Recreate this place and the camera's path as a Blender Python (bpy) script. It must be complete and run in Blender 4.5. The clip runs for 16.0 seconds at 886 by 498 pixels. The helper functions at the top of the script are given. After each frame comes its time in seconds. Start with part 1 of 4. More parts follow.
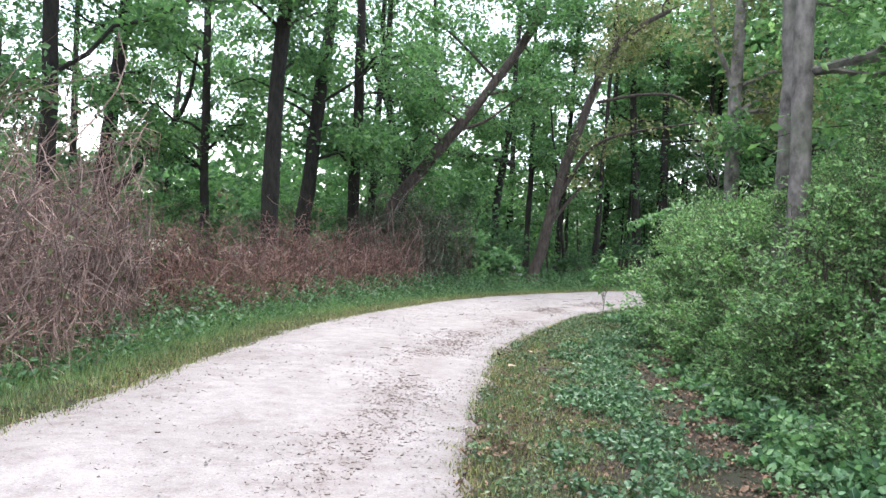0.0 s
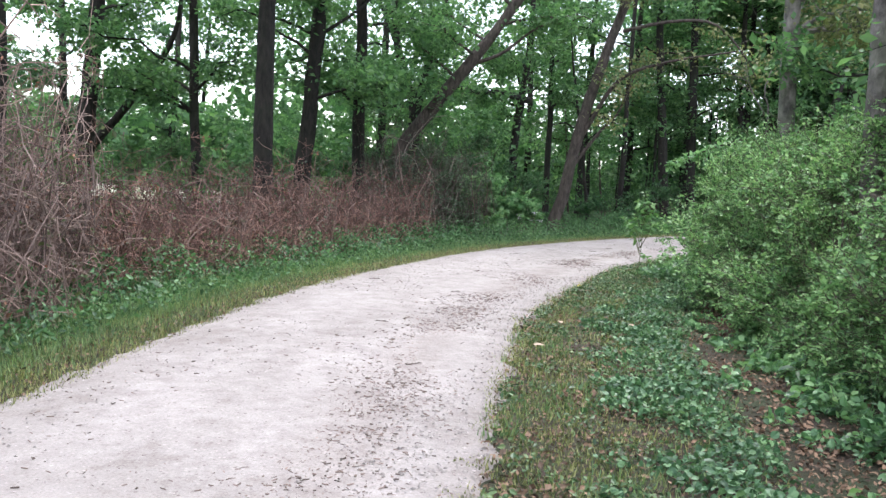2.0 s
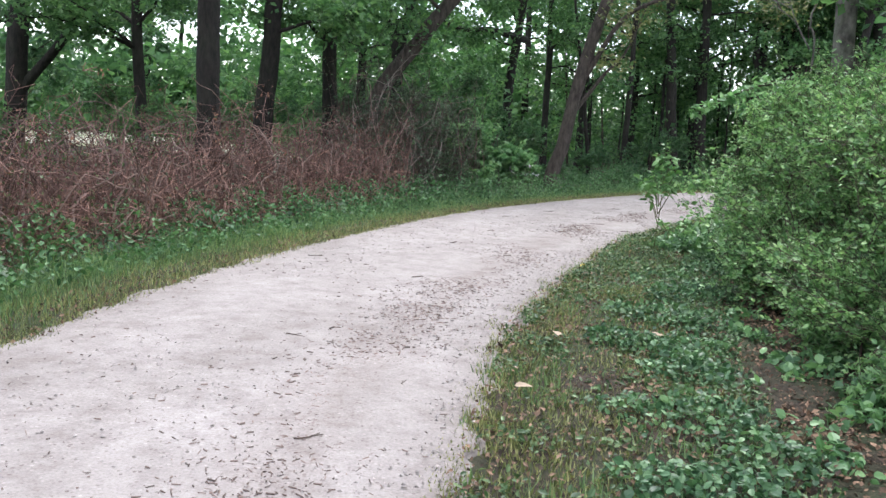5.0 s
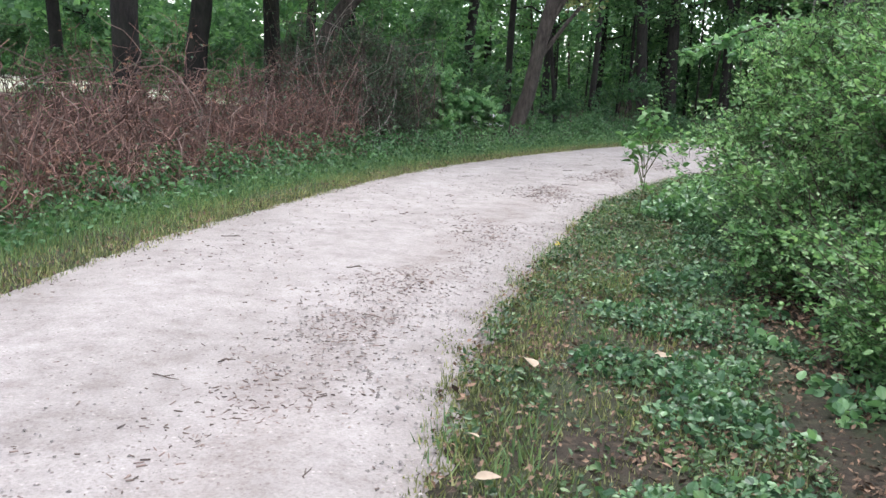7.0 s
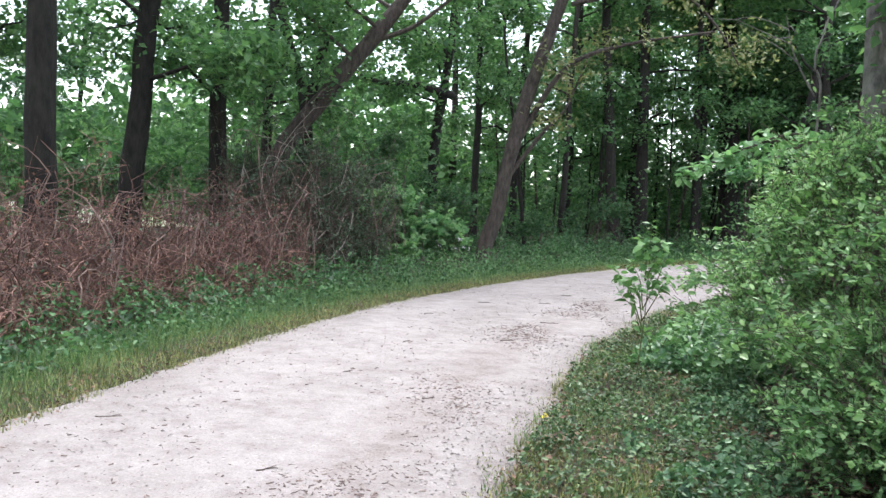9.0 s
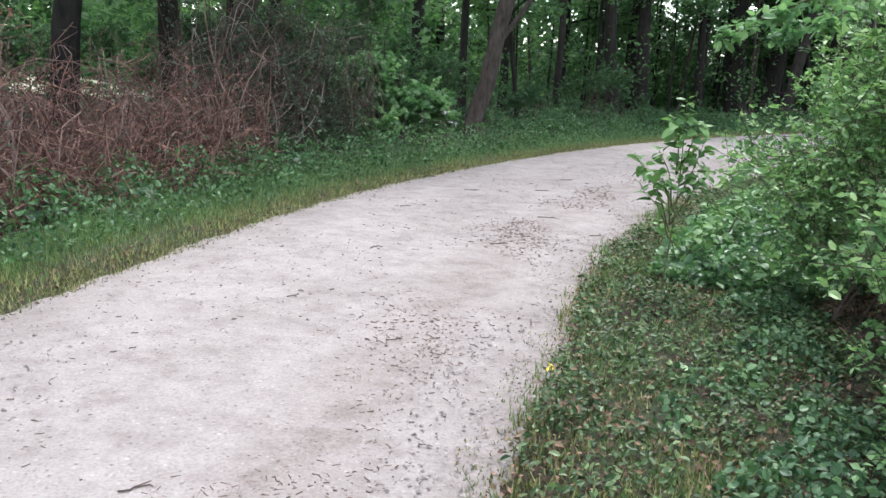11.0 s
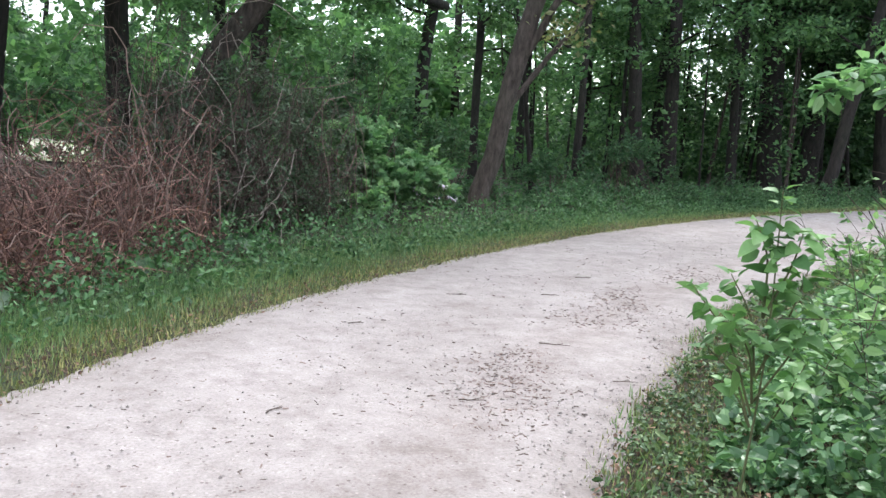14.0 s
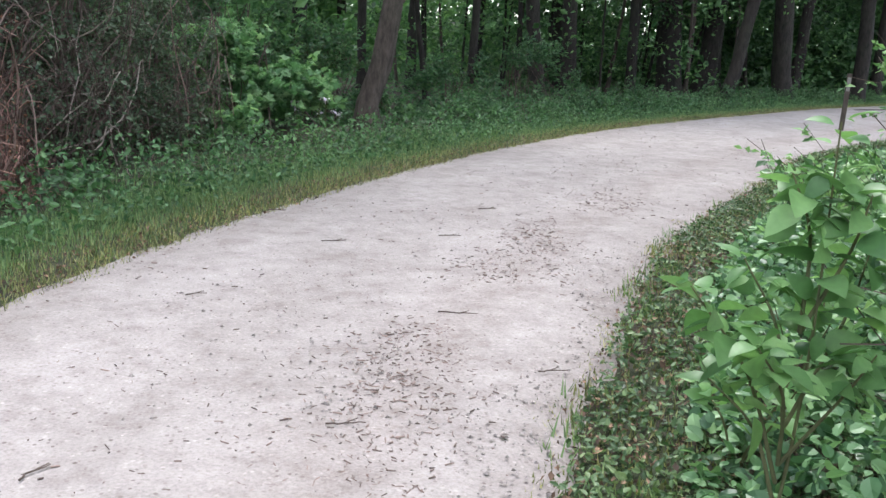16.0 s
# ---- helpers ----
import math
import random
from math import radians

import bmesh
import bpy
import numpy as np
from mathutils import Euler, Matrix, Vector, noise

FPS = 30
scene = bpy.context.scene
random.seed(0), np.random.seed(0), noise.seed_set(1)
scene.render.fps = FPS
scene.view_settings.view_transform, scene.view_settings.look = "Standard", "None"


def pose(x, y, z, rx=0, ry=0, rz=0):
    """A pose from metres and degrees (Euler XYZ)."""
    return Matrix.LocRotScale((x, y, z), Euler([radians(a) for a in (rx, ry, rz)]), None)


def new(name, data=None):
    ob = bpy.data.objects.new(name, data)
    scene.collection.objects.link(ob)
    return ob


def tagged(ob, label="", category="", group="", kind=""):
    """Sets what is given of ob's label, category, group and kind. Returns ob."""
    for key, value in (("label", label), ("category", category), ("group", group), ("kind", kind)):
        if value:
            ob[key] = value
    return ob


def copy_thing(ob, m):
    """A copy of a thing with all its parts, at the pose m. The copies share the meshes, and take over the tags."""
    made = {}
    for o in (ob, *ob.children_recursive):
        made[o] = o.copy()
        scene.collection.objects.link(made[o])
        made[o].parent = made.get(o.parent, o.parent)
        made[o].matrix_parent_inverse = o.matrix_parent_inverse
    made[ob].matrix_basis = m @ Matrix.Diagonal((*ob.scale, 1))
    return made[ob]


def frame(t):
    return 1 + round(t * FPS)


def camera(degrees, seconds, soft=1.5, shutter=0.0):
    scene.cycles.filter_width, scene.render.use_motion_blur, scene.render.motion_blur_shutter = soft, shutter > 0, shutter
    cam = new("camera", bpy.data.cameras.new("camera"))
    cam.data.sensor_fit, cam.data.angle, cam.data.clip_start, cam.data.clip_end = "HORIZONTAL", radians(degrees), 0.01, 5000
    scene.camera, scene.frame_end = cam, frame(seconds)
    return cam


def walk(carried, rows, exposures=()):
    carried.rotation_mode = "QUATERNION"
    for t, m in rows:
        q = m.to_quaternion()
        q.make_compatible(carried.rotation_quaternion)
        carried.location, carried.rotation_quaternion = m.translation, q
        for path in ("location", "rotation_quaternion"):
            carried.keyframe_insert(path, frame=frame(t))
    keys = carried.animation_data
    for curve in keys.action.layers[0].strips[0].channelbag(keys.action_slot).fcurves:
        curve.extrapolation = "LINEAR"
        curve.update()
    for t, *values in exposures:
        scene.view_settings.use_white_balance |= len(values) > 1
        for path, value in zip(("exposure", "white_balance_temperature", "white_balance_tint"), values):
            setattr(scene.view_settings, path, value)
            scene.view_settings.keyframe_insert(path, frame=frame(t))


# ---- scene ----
cam = camera(53.4, 16.0)
METRES, EYE, TILT, LEAN, TURN = 14.0, 1.5, 0.0, 0.0, 0.0
ROWS = [
    (0.0, 0.0, 0.0, 0.0, 0.07, -1.05, -3.87),
    (0.5, -0.0003, 0.0356, 0.0007, 2.34, -0.52, -4.27),
    (1.0, 0.0006, 0.0685, 0.0012, 1.57, -0.27, -3.65),
    (1.5, 0.0053, 0.1038, 0.0018, 1.11, -2.39, -2.99),
    (2.0, 0.0056, 0.1413, 0.0013, 1.14, -4.76, -2.96),
    (2.5, 0.0119, 0.1767, 0.0002, 1.2, -5.96, -2.75),
    (3.0, 0.0146, 0.2029, -0.0001, 1.19, -6.9, -3.43),
    (5.5, 0.0286, 0.3693, 0.0007, 1.03, -8.6, -3.21),
    (6.0, 0.0281, 0.398, 0.0007, 1.88, -9.74, -3.35),
    (6.5, 0.0299, 0.4223, 0.0037, -0.39, -11.17, -3.0),
    (7.0, 0.0356, 0.4554, 0.0038, -1.38, -11.48, -3.32),
    (7.5, 0.0355, 0.4892, 0.0043, -2.97, -11.84, -3.86),
    (8.0, 0.0403, 0.5191, 0.0056, -2.98, -6.41, -2.68),
    (8.5, 0.045, 0.5467, 0.0057, -2.09, -2.08, -3.02),
    (9.0, 0.0454, 0.5796, 0.0069, -3.59, -3.76, -3.08),
    (9.5, 0.0508, 0.6117, 0.0048, -3.14, -7.19, -2.81),
    (12.0, 0.0734, 0.7578, 0.008, -4.92, -12.54, -3.04),
    (12.5, 0.0847, 0.7887, 0.007, -4.51, -10.89, -3.21),
    (13.0, 0.0898, 0.8213, 0.0044, -3.94, -11.3, -3.71),
    (13.5, 0.0957, 0.8485, 0.0051, -5.07, -11.4, -3.59),
    (14.0, 0.1033, 0.8787, 0.006, -2.72, -7.97, -3.55),
    (14.5, 0.1018, 0.9048, 0.0072, -4.26, -6.35, -4.29),
    (15.0, 0.1066, 0.925, 0.0069, -8.8, -11.07, -3.41),
    (15.5, 0.1179, 0.9545, 0.0078, -10.17, -12.06, -2.43),
    (16.0, 0.1214, 0.9864, 0.0044, -9.56, -13.56, -2.77),
]
walk(cam, [(t, pose(0, 0, EYE, TILT, LEAN, TURN) @ pose(METRES * x, METRES * y, METRES * z, 90 + pitch, roll, yaw)) for t, x, y, z, yaw, pitch, roll in ROWS],
     exposures=[(0, 2.06), (1.5, 2.02), (2.5, 1.92), (5.5, 1.82), (7, 1.87), (8, 1.94), (9, 2.02), (9.7, 1.94), (12, 1.84), (13, 1.85), (14.5, 2.02), (16, 1.92)])

# ==== place ====
# ---- world and light: a bright overcast day ----
world = bpy.data.worlds.new("overcast_sky")
scene.world = world
world.use_nodes = True
wn, wl = world.node_tree.nodes, world.node_tree.links
sky = wn.new("ShaderNodeTexSky")
sky.sky_type = "NISHITA"
sky.sun_disc = False
sky.sun_elevation, sky.sun_rotation = radians(58), radians(200)
sky.air_density, sky.dust_density, sky.ozone_density = 1.0, 1.0, 1.0
pale = wn.new("ShaderNodeHueSaturation")
pale.inputs["Saturation"].default_value = 0.5
wl.new(sky.outputs[0], pale.inputs["Color"])
wl.new(pale.outputs[0], wn["Background"].inputs["Color"])
wn["Background"].inputs["Strength"].default_value = 0.15
sun_data = bpy.data.lights.new("sun", "SUN")
sun_data.energy, sun_data.angle, sun_data.color = 1.2, radians(25), (1.0, 0.98, 0.96)
sun = new("sun", sun_data)
sun.matrix_world = pose(0, 0, 30, 32, 0, 160)


# ---- materials ----
def shader(name, rough=0.8):
    m = bpy.data.materials.new(name)
    m.use_nodes = True
    n, l = m.node_tree.nodes, m.node_tree.links
    b = n["Principled BSDF"]
    b.inputs["Roughness"].default_value = rough
    b.inputs["Specular IOR Level"].default_value = 0.4
    return m, n, l, b


def ramp(n, stops):
    r = n.new("ShaderNodeValToRGB")
    e = r.color_ramp.elements
    while len(e) < len(stops):
        e.new(0.5)
    for el, (p, c) in zip(e, stops):
        el.position, el.color = p, (*c, 1)
    return r


def noise_node(n, l, scale, detail=4, rough=0.6, coord="Object", stretch=(1, 1, 1)):
    tc = n.new("ShaderNodeTexCoord")
    mp = n.new("ShaderNodeMapping")
    mp.inputs["Scale"].default_value = stretch
    l.new(tc.outputs[coord], mp.inputs["Vector"])
    t = n.new("ShaderNodeTexNoise")
    t.inputs["Scale"].default_value, t.inputs["Detail"].default_value, t.inputs["Roughness"].default_value = scale, detail, rough
    l.new(mp.outputs[0], t.inputs["Vector"])
    return t


def mixed(n, l, fac, a, b, mode="MIX"):
    x = n.new("ShaderNodeMix")
    x.data_type, x.blend_type = "RGBA", mode
    for sock, v in ((x.inputs[0], fac), (x.inputs[6], a), (x.inputs[7], b)):
        if hasattr(v, "is_output"):
            l.new(v, sock)
        elif isinstance(v, tuple):
            sock.default_value = (*v, 1)
        else:
            sock.default_value = v
    return x.outputs[2]


def bumped(n, l, b, height, strength, distance):
    u = n.new("ShaderNodeBump")
    u.inputs["Strength"].default_value, u.inputs["Distance"].default_value = strength, distance
    l.new(height, u.inputs["Height"])
    l.new(u.outputs[0], b.inputs["Normal"])


def foliage(name, dark, mid, light, through_light=0.3, rough=0.5, clump=1.6):
    """Leaf: each leaf has its own tint, whole sprays lean lighter or darker, and light passes through."""
    m, n, l, b = shader(name, rough)
    geo = n.new("ShaderNodeNewGeometry")
    r = ramp(n, [(0.0, dark), (0.55, mid), (1.0, light)])
    l.new(geo.outputs["Random Per Island"], r.inputs[0])
    big = noise_node(n, l, clump, 2)
    tint = ramp(n, [(0.3, (0.72, 0.78, 0.75)), (0.7, (1.2, 1.15, 1.0))])
    l.new(big.outputs[0], tint.inputs[0])
    col = mixed(n, l, 1.0, r.outputs[0], tint.outputs[0], "MULTIPLY")
    l.new(col, b.inputs["Base Color"])
    tr = n.new("ShaderNodeBsdfTranslucent")
    l.new(mixed(n, l, 1.0, col, (1.05, 1.2, 0.8), "MULTIPLY"), tr.inputs["Color"])
    mx = n.new("ShaderNodeMixShader")
    mx.inputs[0].default_value = through_light
    l.new(b.outputs[0], mx.inputs[1])
    l.new(tr.outputs[0], mx.inputs[2])
    l.new(mx.outputs[0], n["Material Output"].inputs["Surface"])
    return m


def bark(name, dark, light, moss=0.25, scale=13.0, grain=0.3):
    m, n, l, b = shader(name, 0.9)
    t = noise_node(n, l, scale, 6, 0.65, stretch=(1, 1, grain))
    r = ramp(n, [(0.32, dark), (0.68, light)])
    l.new(t.outputs[0], r.inputs[0])
    patch = noise_node(n, l, 1.3, 3)
    pr = ramp(n, [(0.5, (0, 0, 0)), (0.72, (moss, moss, moss))])
    l.new(patch.outputs[0], pr.inputs[0])
    l.new(mixed(n, l, pr.outputs[0], r.outputs[0], (0.10, 0.13, 0.07)), b.inputs["Base Color"])
    bumped(n, l, b, t.outputs[0], 1.0, 0.05)
    return m


def stems(name, dark, light, patch=0.0, depth=0.0):
    """Dry stems: each has its own tone; patches darkened by depth stand in for shaded gaps, at patch lumps a metre."""
    m, n, l, b = shader(name, 0.85)
    geo = n.new("ShaderNodeNewGeometry")
    r = ramp(n, [(0.0, dark), (0.75, tuple(0.55 * a + 0.45 * c for a, c in zip(dark, light))), (1.0, light)] if patch else [(0.0, dark), (1.0, light)])
    l.new(geo.outputs["Random Per Island"], r.inputs[0])
    t = noise_node(n, l, 14, 3)
    tint = ramp(n, [(0.3, (0.7, 0.7, 0.7)), (0.7, (1.25, 1.2, 1.2))])
    l.new(t.outputs[0], tint.inputs[0])
    col = mixed(n, l, 1.0, r.outputs[0], tint.outputs[0], "MULTIPLY")
    if patch:
        # shade between the stems, painted as broad darker and lighter patches
        big = noise_node(n, l, patch, 3)
        gap_tone = ramp(n, [(0.36, (1 - depth, 1 - depth * 0.95, 1 - depth * 0.95)), (0.64, (1.2, 1.15, 1.12))])
        l.new(big.outputs[0], gap_tone.inputs[0])
        col = mixed(n, l, 1.0, col, gap_tone.outputs[0], "MULTIPLY")
    l.new(col, b.inputs["Base Color"])
    return m


M_LEAF_MAPLE = foliage("maple_leaf", (0.058, 0.13, 0.066), (0.115, 0.23, 0.112), (0.20, 0.345, 0.165), 0.52)
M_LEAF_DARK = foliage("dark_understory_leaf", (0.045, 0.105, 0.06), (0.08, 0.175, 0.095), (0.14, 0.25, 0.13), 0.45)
# darker copy of the wood's leaves: the deep wood's shade put into the colour
M_LEAF_SHADED = foliage("shade_darkened_leaf", (0.028, 0.072, 0.036), (0.056, 0.13, 0.06), (0.105, 0.20, 0.09), 0.42)
M_LEAF_BRIGHT = foliage("young_bright_leaf", (0.11, 0.23, 0.125), (0.20, 0.36, 0.20), (0.32, 0.49, 0.29), 0.48)
M_LEAF_SHRUB = foliage("shrub_leaf", (0.07, 0.15, 0.07), (0.21, 0.385, 0.18), (0.40, 0.58, 0.31), 0.4, 0.36)
M_LEAF_LOW = foliage("low_growth_leaf", (0.045, 0.11, 0.06), (0.15, 0.29, 0.15), (0.30, 0.48, 0.26), 0.32, 0.34)
M_LEAF_OLIVE = foliage("olive_young_leaf", (0.12, 0.15, 0.07), (0.20, 0.22, 0.11), (0.31, 0.30, 0.18), 0.4)
M_LEAF_OLIVE_DARK = foliage("olive_vine_leaf", (0.06, 0.075, 0.04), (0.11, 0.13, 0.065), (0.17, 0.19, 0.10), 0.3)
M_LEAF_COVER = foliage("ground_cover_leaf", (0.03, 0.075, 0.04), (0.085, 0.18, 0.095), (0.20, 0.33, 0.185), 0.22, 0.42)
M_LEAF_CLOVER = foliage("clover_leaf", (0.03, 0.065, 0.03), (0.085, 0.155, 0.07), (0.19, 0.27, 0.135), 0.22, 0.45)
M_LEAF_COVER_TALL = foliage("tall_weed_leaf", (0.03, 0.075, 0.035), (0.085, 0.185, 0.085), (0.17, 0.31, 0.16), 0.3, 0.5)
M_LEAF_GREY = foliage("grey_green_vine_leaf", (0.05, 0.08, 0.055), (0.08, 0.125, 0.085), (0.13, 0.185, 0.13), 0.3)
M_GRASS = foliage("verge_grass", (0.065, 0.125, 0.055), (0.15, 0.25, 0.115), (0.28, 0.38, 0.19), 0.3, 0.5, 0.9)
M_GRASS_DRY = foliage("worn_olive_grass", (0.075, 0.095, 0.038), (0.20, 0.225, 0.095), (0.43, 0.41, 0.21), 0.2, 0.6)
M_LITTER = stems("fallen_brown_leaf", (0.04, 0.026, 0.019), (0.31, 0.20, 0.135))
M_CANE = stems("dry_reddish_cane", (0.075, 0.042, 0.037), (0.45, 0.275, 0.23), 1.1, 0.45)
M_CANE_GREY = stems("dry_grey_vine", (0.11, 0.076, 0.068), (0.52, 0.385, 0.34), 1.0, 0.35)
M_DEAD_LEAF = stems("rusty_dead_leaf", (0.09, 0.045, 0.03), (0.30, 0.16, 0.105))
M_CANE_PALE = stems("bleached_dead_twig", (0.16, 0.135, 0.12), (0.40, 0.35, 0.31))
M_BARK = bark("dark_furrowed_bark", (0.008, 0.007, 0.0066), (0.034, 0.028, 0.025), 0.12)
M_BARK_BROWN = bark("brown_scaly_bark", (0.03, 0.023, 0.02), (0.115, 0.092, 0.082), 0.1)
M_BARK_PALE = bark("pale_grey_bark", (0.055, 0.05, 0.048), (0.27, 0.245, 0.235), 0.5, 7.0, 0.6)
M_TWIG = stems("dark_twig", (0.045, 0.034, 0.03), (0.14, 0.105, 0.09))
M_CHIP = stems("wood_chip_debris", (0.08, 0.06, 0.054), (0.30, 0.225, 0.20))
M_STONE = stems("limestone_pebble", (0.16, 0.145, 0.14), (0.44, 0.40, 0.39))
M_POST = bark("weathered_post_wood", (0.045, 0.037, 0.032), (0.12, 0.10, 0.088), 0.1, 14.0)
M_PLATE = shader("faded_plaque", 0.5)[0]
M_PLATE.node_tree.nodes["Principled BSDF"].inputs["Base Color"].default_value = (0.20, 0.195, 0.18, 1)
M_PETAL = stems("pale_lilac_petal", (0.60, 0.50, 0.66), (0.85, 0.80, 0.88))
M_YELLOW = stems("yellow_petal", (0.75, 0.55, 0.05), (0.85, 0.68, 0.08))


def gravel_material():
    m, n, l, b = shader("crushed_limestone", 0.95)
    fine = noise_node(n, l, 70, 5, 0.75)
    r = ramp(n, [(0.24, (0.215, 0.196, 0.192)), (0.5, (0.338, 0.311, 0.306)), (0.78, (0.41, 0.379, 0.374))])
    l.new(fine.outputs[0], r.inputs[0])
    broad = noise_node(n, l, 0.8, 4)
    t = ramp(n, [(0.3, (0.86, 0.84, 0.83)), (0.7, (1.08, 1.07, 1.07))])
    l.new(broad.outputs[0], t.inputs[0])
    col = mixed(n, l, 1.0, r.outputs[0], t.outputs[0], "MULTIPLY")
    mottle = noise_node(n, l, 5.0, 6, 0.72)
    mr = ramp(n, [(0.36, (0.78, 0.755, 0.75)), (0.5, (0.97, 0.962, 0.96)), (0.66, (1.10, 1.10, 1.105))])
    l.new(mottle.outputs[0], mr.inputs[0])
    col = mixed(n, l, 1.0, col, mr.outputs[0], "MULTIPLY")
    # stones trodden into the surface, each of its own grey
    cell = n.new("ShaderNodeTexVoronoi")
    cell.inputs["Scale"].default_value = 48
    tc = n.new("ShaderNodeTexCoord")
    l.new(tc.outputs["Object"], cell.inputs["Vector"])
    sep = n.new("ShaderNodeSeparateColor")
    l.new(cell.outputs["Color"], sep.inputs[0])
    tone = ramp(n, [(0.0, (0.50, 0.46, 0.45)), (0.07, (0.84, 0.81, 0.80)), (0.3, (0.98, 0.98, 0.98)), (0.85, (1.02, 1.02, 1.02)), (1.0, (1.3, 1.29, 1.28))])
    l.new(sep.outputs[0], tone.inputs[0])
    near = ramp(n, [(0.30, (1, 1, 1)), (0.46, (0, 0, 0))])
    l.new(cell.outputs["Distance"], near.inputs[0])
    col = mixed(n, l, near.outputs[0], col, mixed(n, l, 1.0, col, tone.outputs[0], "MULTIPLY"))
    # loose dark crumbs lie along one side of the wheel track, and the trodden tracks are cleaner
    at = n.new("ShaderNodeAttribute")
    at.attribute_name = "across"
    clean = ramp(n, [(0.08, (0.9, 0.89, 0.88)), (0.24, (1.03, 1.03, 1.03)), (0.46, (0.97, 0.965, 0.96)), (0.60, (1.03, 1.03, 1.03)), (0.76, (0.92, 0.90, 0.89)), (0.88, (1.0, 1.0, 1.0)), (1.0, (0.84, 0.82, 0.81))])
    l.new(at.outputs["Fac"], clean.inputs[0])
    col = mixed(n, l, 1.0, col, clean.outputs[0], "MULTIPLY")
    band = ramp(n, [(0.60, (0, 0, 0)), (0.75, (1, 1, 1)), (0.80, (0.9, 0.9, 0.9)), (0.92, (0, 0, 0))])
    l.new(at.outputs["Fac"], band.inputs[0])
    speck = noise_node(n, l, 30, 6, 0.8)
    sr = ramp(n, [(0.50, (0, 0, 0)), (0.64, (0.55, 0.55, 0.55))])
    l.new(speck.outputs[0], sr.inputs[0])
    fac = mixed(n, l, 1.0, band.outputs[0], sr.outputs[0], "MULTIPLY")
    drift = noise_node(n, l, 2.6, 4, 0.65)
    dr = ramp(n, [(0.36, (0.2, 0.2, 0.2)), (0.62, (1, 1, 1))])
    l.new(drift.outputs[0], dr.inputs[0])
    fac = mixed(n, l, 1.0, fac, dr.outputs[0], "MULTIPLY")
    l.new(mixed(n, l, fac, col, (0.165, 0.125, 0.112)), b.inputs["Base Color"])
    bumped(n, l, b, fine.outputs[0], 0.5, 0.008)
    return m


def soil_material():
    m, n, l, b = shader("leaf_litter_soil", 0.95)
    a = noise_node(n, l, 22, 6, 0.7)
    r = ramp(n, [(0.3, (0.016, 0.012, 0.009)), (0.55, (0.045, 0.033, 0.024)), (0.8, (0.12, 0.082, 0.058))])
    l.new(a.outputs[0], r.inputs[0])
    g = noise_node(n, l, 1.1, 4)
    gr = ramp(n, [(0.42, (0, 0, 0)), (0.6, (0.75, 0.75, 0.75))])
    l.new(g.outputs[0], gr.inputs[0])
    l.new(mixed(n, l, gr.outputs[0], r.outputs[0], (0.038, 0.058, 0.026)), b.inputs["Base Color"])
    bumped(n, l, b, a.outputs[0], 0.8, 0.03)
    return m


M_GRAVEL, M_SOIL = gravel_material(), soil_material()
M_CLEARING = shader("pale_open_ground", 0.95)[0]
_m = M_CLEARING.node_tree
_t = noise_node(_m.nodes, _m.links, 0.35, 4)
_r = ramp(_m.nodes, [(0.35, (0.22, 0.26, 0.13)), (0.6, (0.45, 0.42, 0.36))])
_m.links.new(_t.outputs[0], _r.inputs[0])
_m.links.new(_r.outputs[0], _m.nodes["Principled BSDF"].inputs["Base Color"])

rng = np.random.default_rng(7)


# ---- mesh helpers ----
def np_mesh(name, verts, faces, material, smooth_shade=False):
    """A mesh from an array of places and arrays of faces that each hold faces of one number of corners."""
    faces = [np.asarray(f, dtype=np.int32) for f in (faces if isinstance(faces, list) else [faces]) if len(f)]
    me = bpy.data.meshes.new(name)
    verts = np.asarray(verts, dtype=np.float32)
    me.vertices.add(len(verts))
    me.vertices.foreach_set("co", verts.ravel())
    loops = np.concatenate([f.ravel() for f in faces])
    sizes = np.concatenate([np.full(len(f), f.shape[1]) for f in faces])
    me.loops.add(len(loops))
    me.loops.foreach_set("vertex_index", loops)
    me.polygons.add(len(sizes))
    me.polygons.foreach_set("loop_start", np.concatenate([[0], np.cumsum(sizes)[:-1]]).astype(np.int32))
    me.polygons.foreach_set("use_smooth", np.full(len(sizes), smooth_shade))
    me.update(calc_edges=True)
    me.validate()
    me.materials.append(material)
    return me


def joined(pieces):
    """Several (places, faces) of one kind of face as one."""
    vs, fs, k = [], [], 0
    for v, f in pieces:
        vs.append(v)
        fs.append(f + k)
        k += len(v)
    return np.concatenate(vs), np.concatenate(fs)


def thing(name, base, label, category, group="", kind=""):
    ob = new(name)
    ob.empty_display_size = 0.2
    ob.location = base
    return tagged(ob, label, category, group, kind)


def part(name, geometry, material, parent, label="", smooth_shade=False, kind=""):
    """One mesh part; geometry is in the world's places, the parent stands at its base."""
    v, f = geometry
    root = parent
    off = np.array(root.location)
    while root.parent:
        root = root.parent
        off = off + np.array(root.location)
    ob = new(name, np_mesh(name, v - off, f, material, smooth_shade))
    ob.parent = parent
    return tagged(ob, label, kind=kind)


def smooth(points, n):
    """n places along a smooth line through the given ones."""
    p = np.asarray(points, float)
    p = np.vstack([2 * p[0] - p[1], p, 2 * p[-1] - p[-2]])
    u = np.linspace(0, len(p) - 3 - 1e-6, n)
    i = u.astype(int)
    t = (u - i)[:, None]
    a, b, c, d = p[i], p[i + 1], p[i + 2], p[i + 3]
    return 0.5 * (2 * b + (c - a) * t + (2 * a - 5 * b + 4 * c - d) * t ** 2 + (3 * b - a - 3 * c + d) * t ** 3)


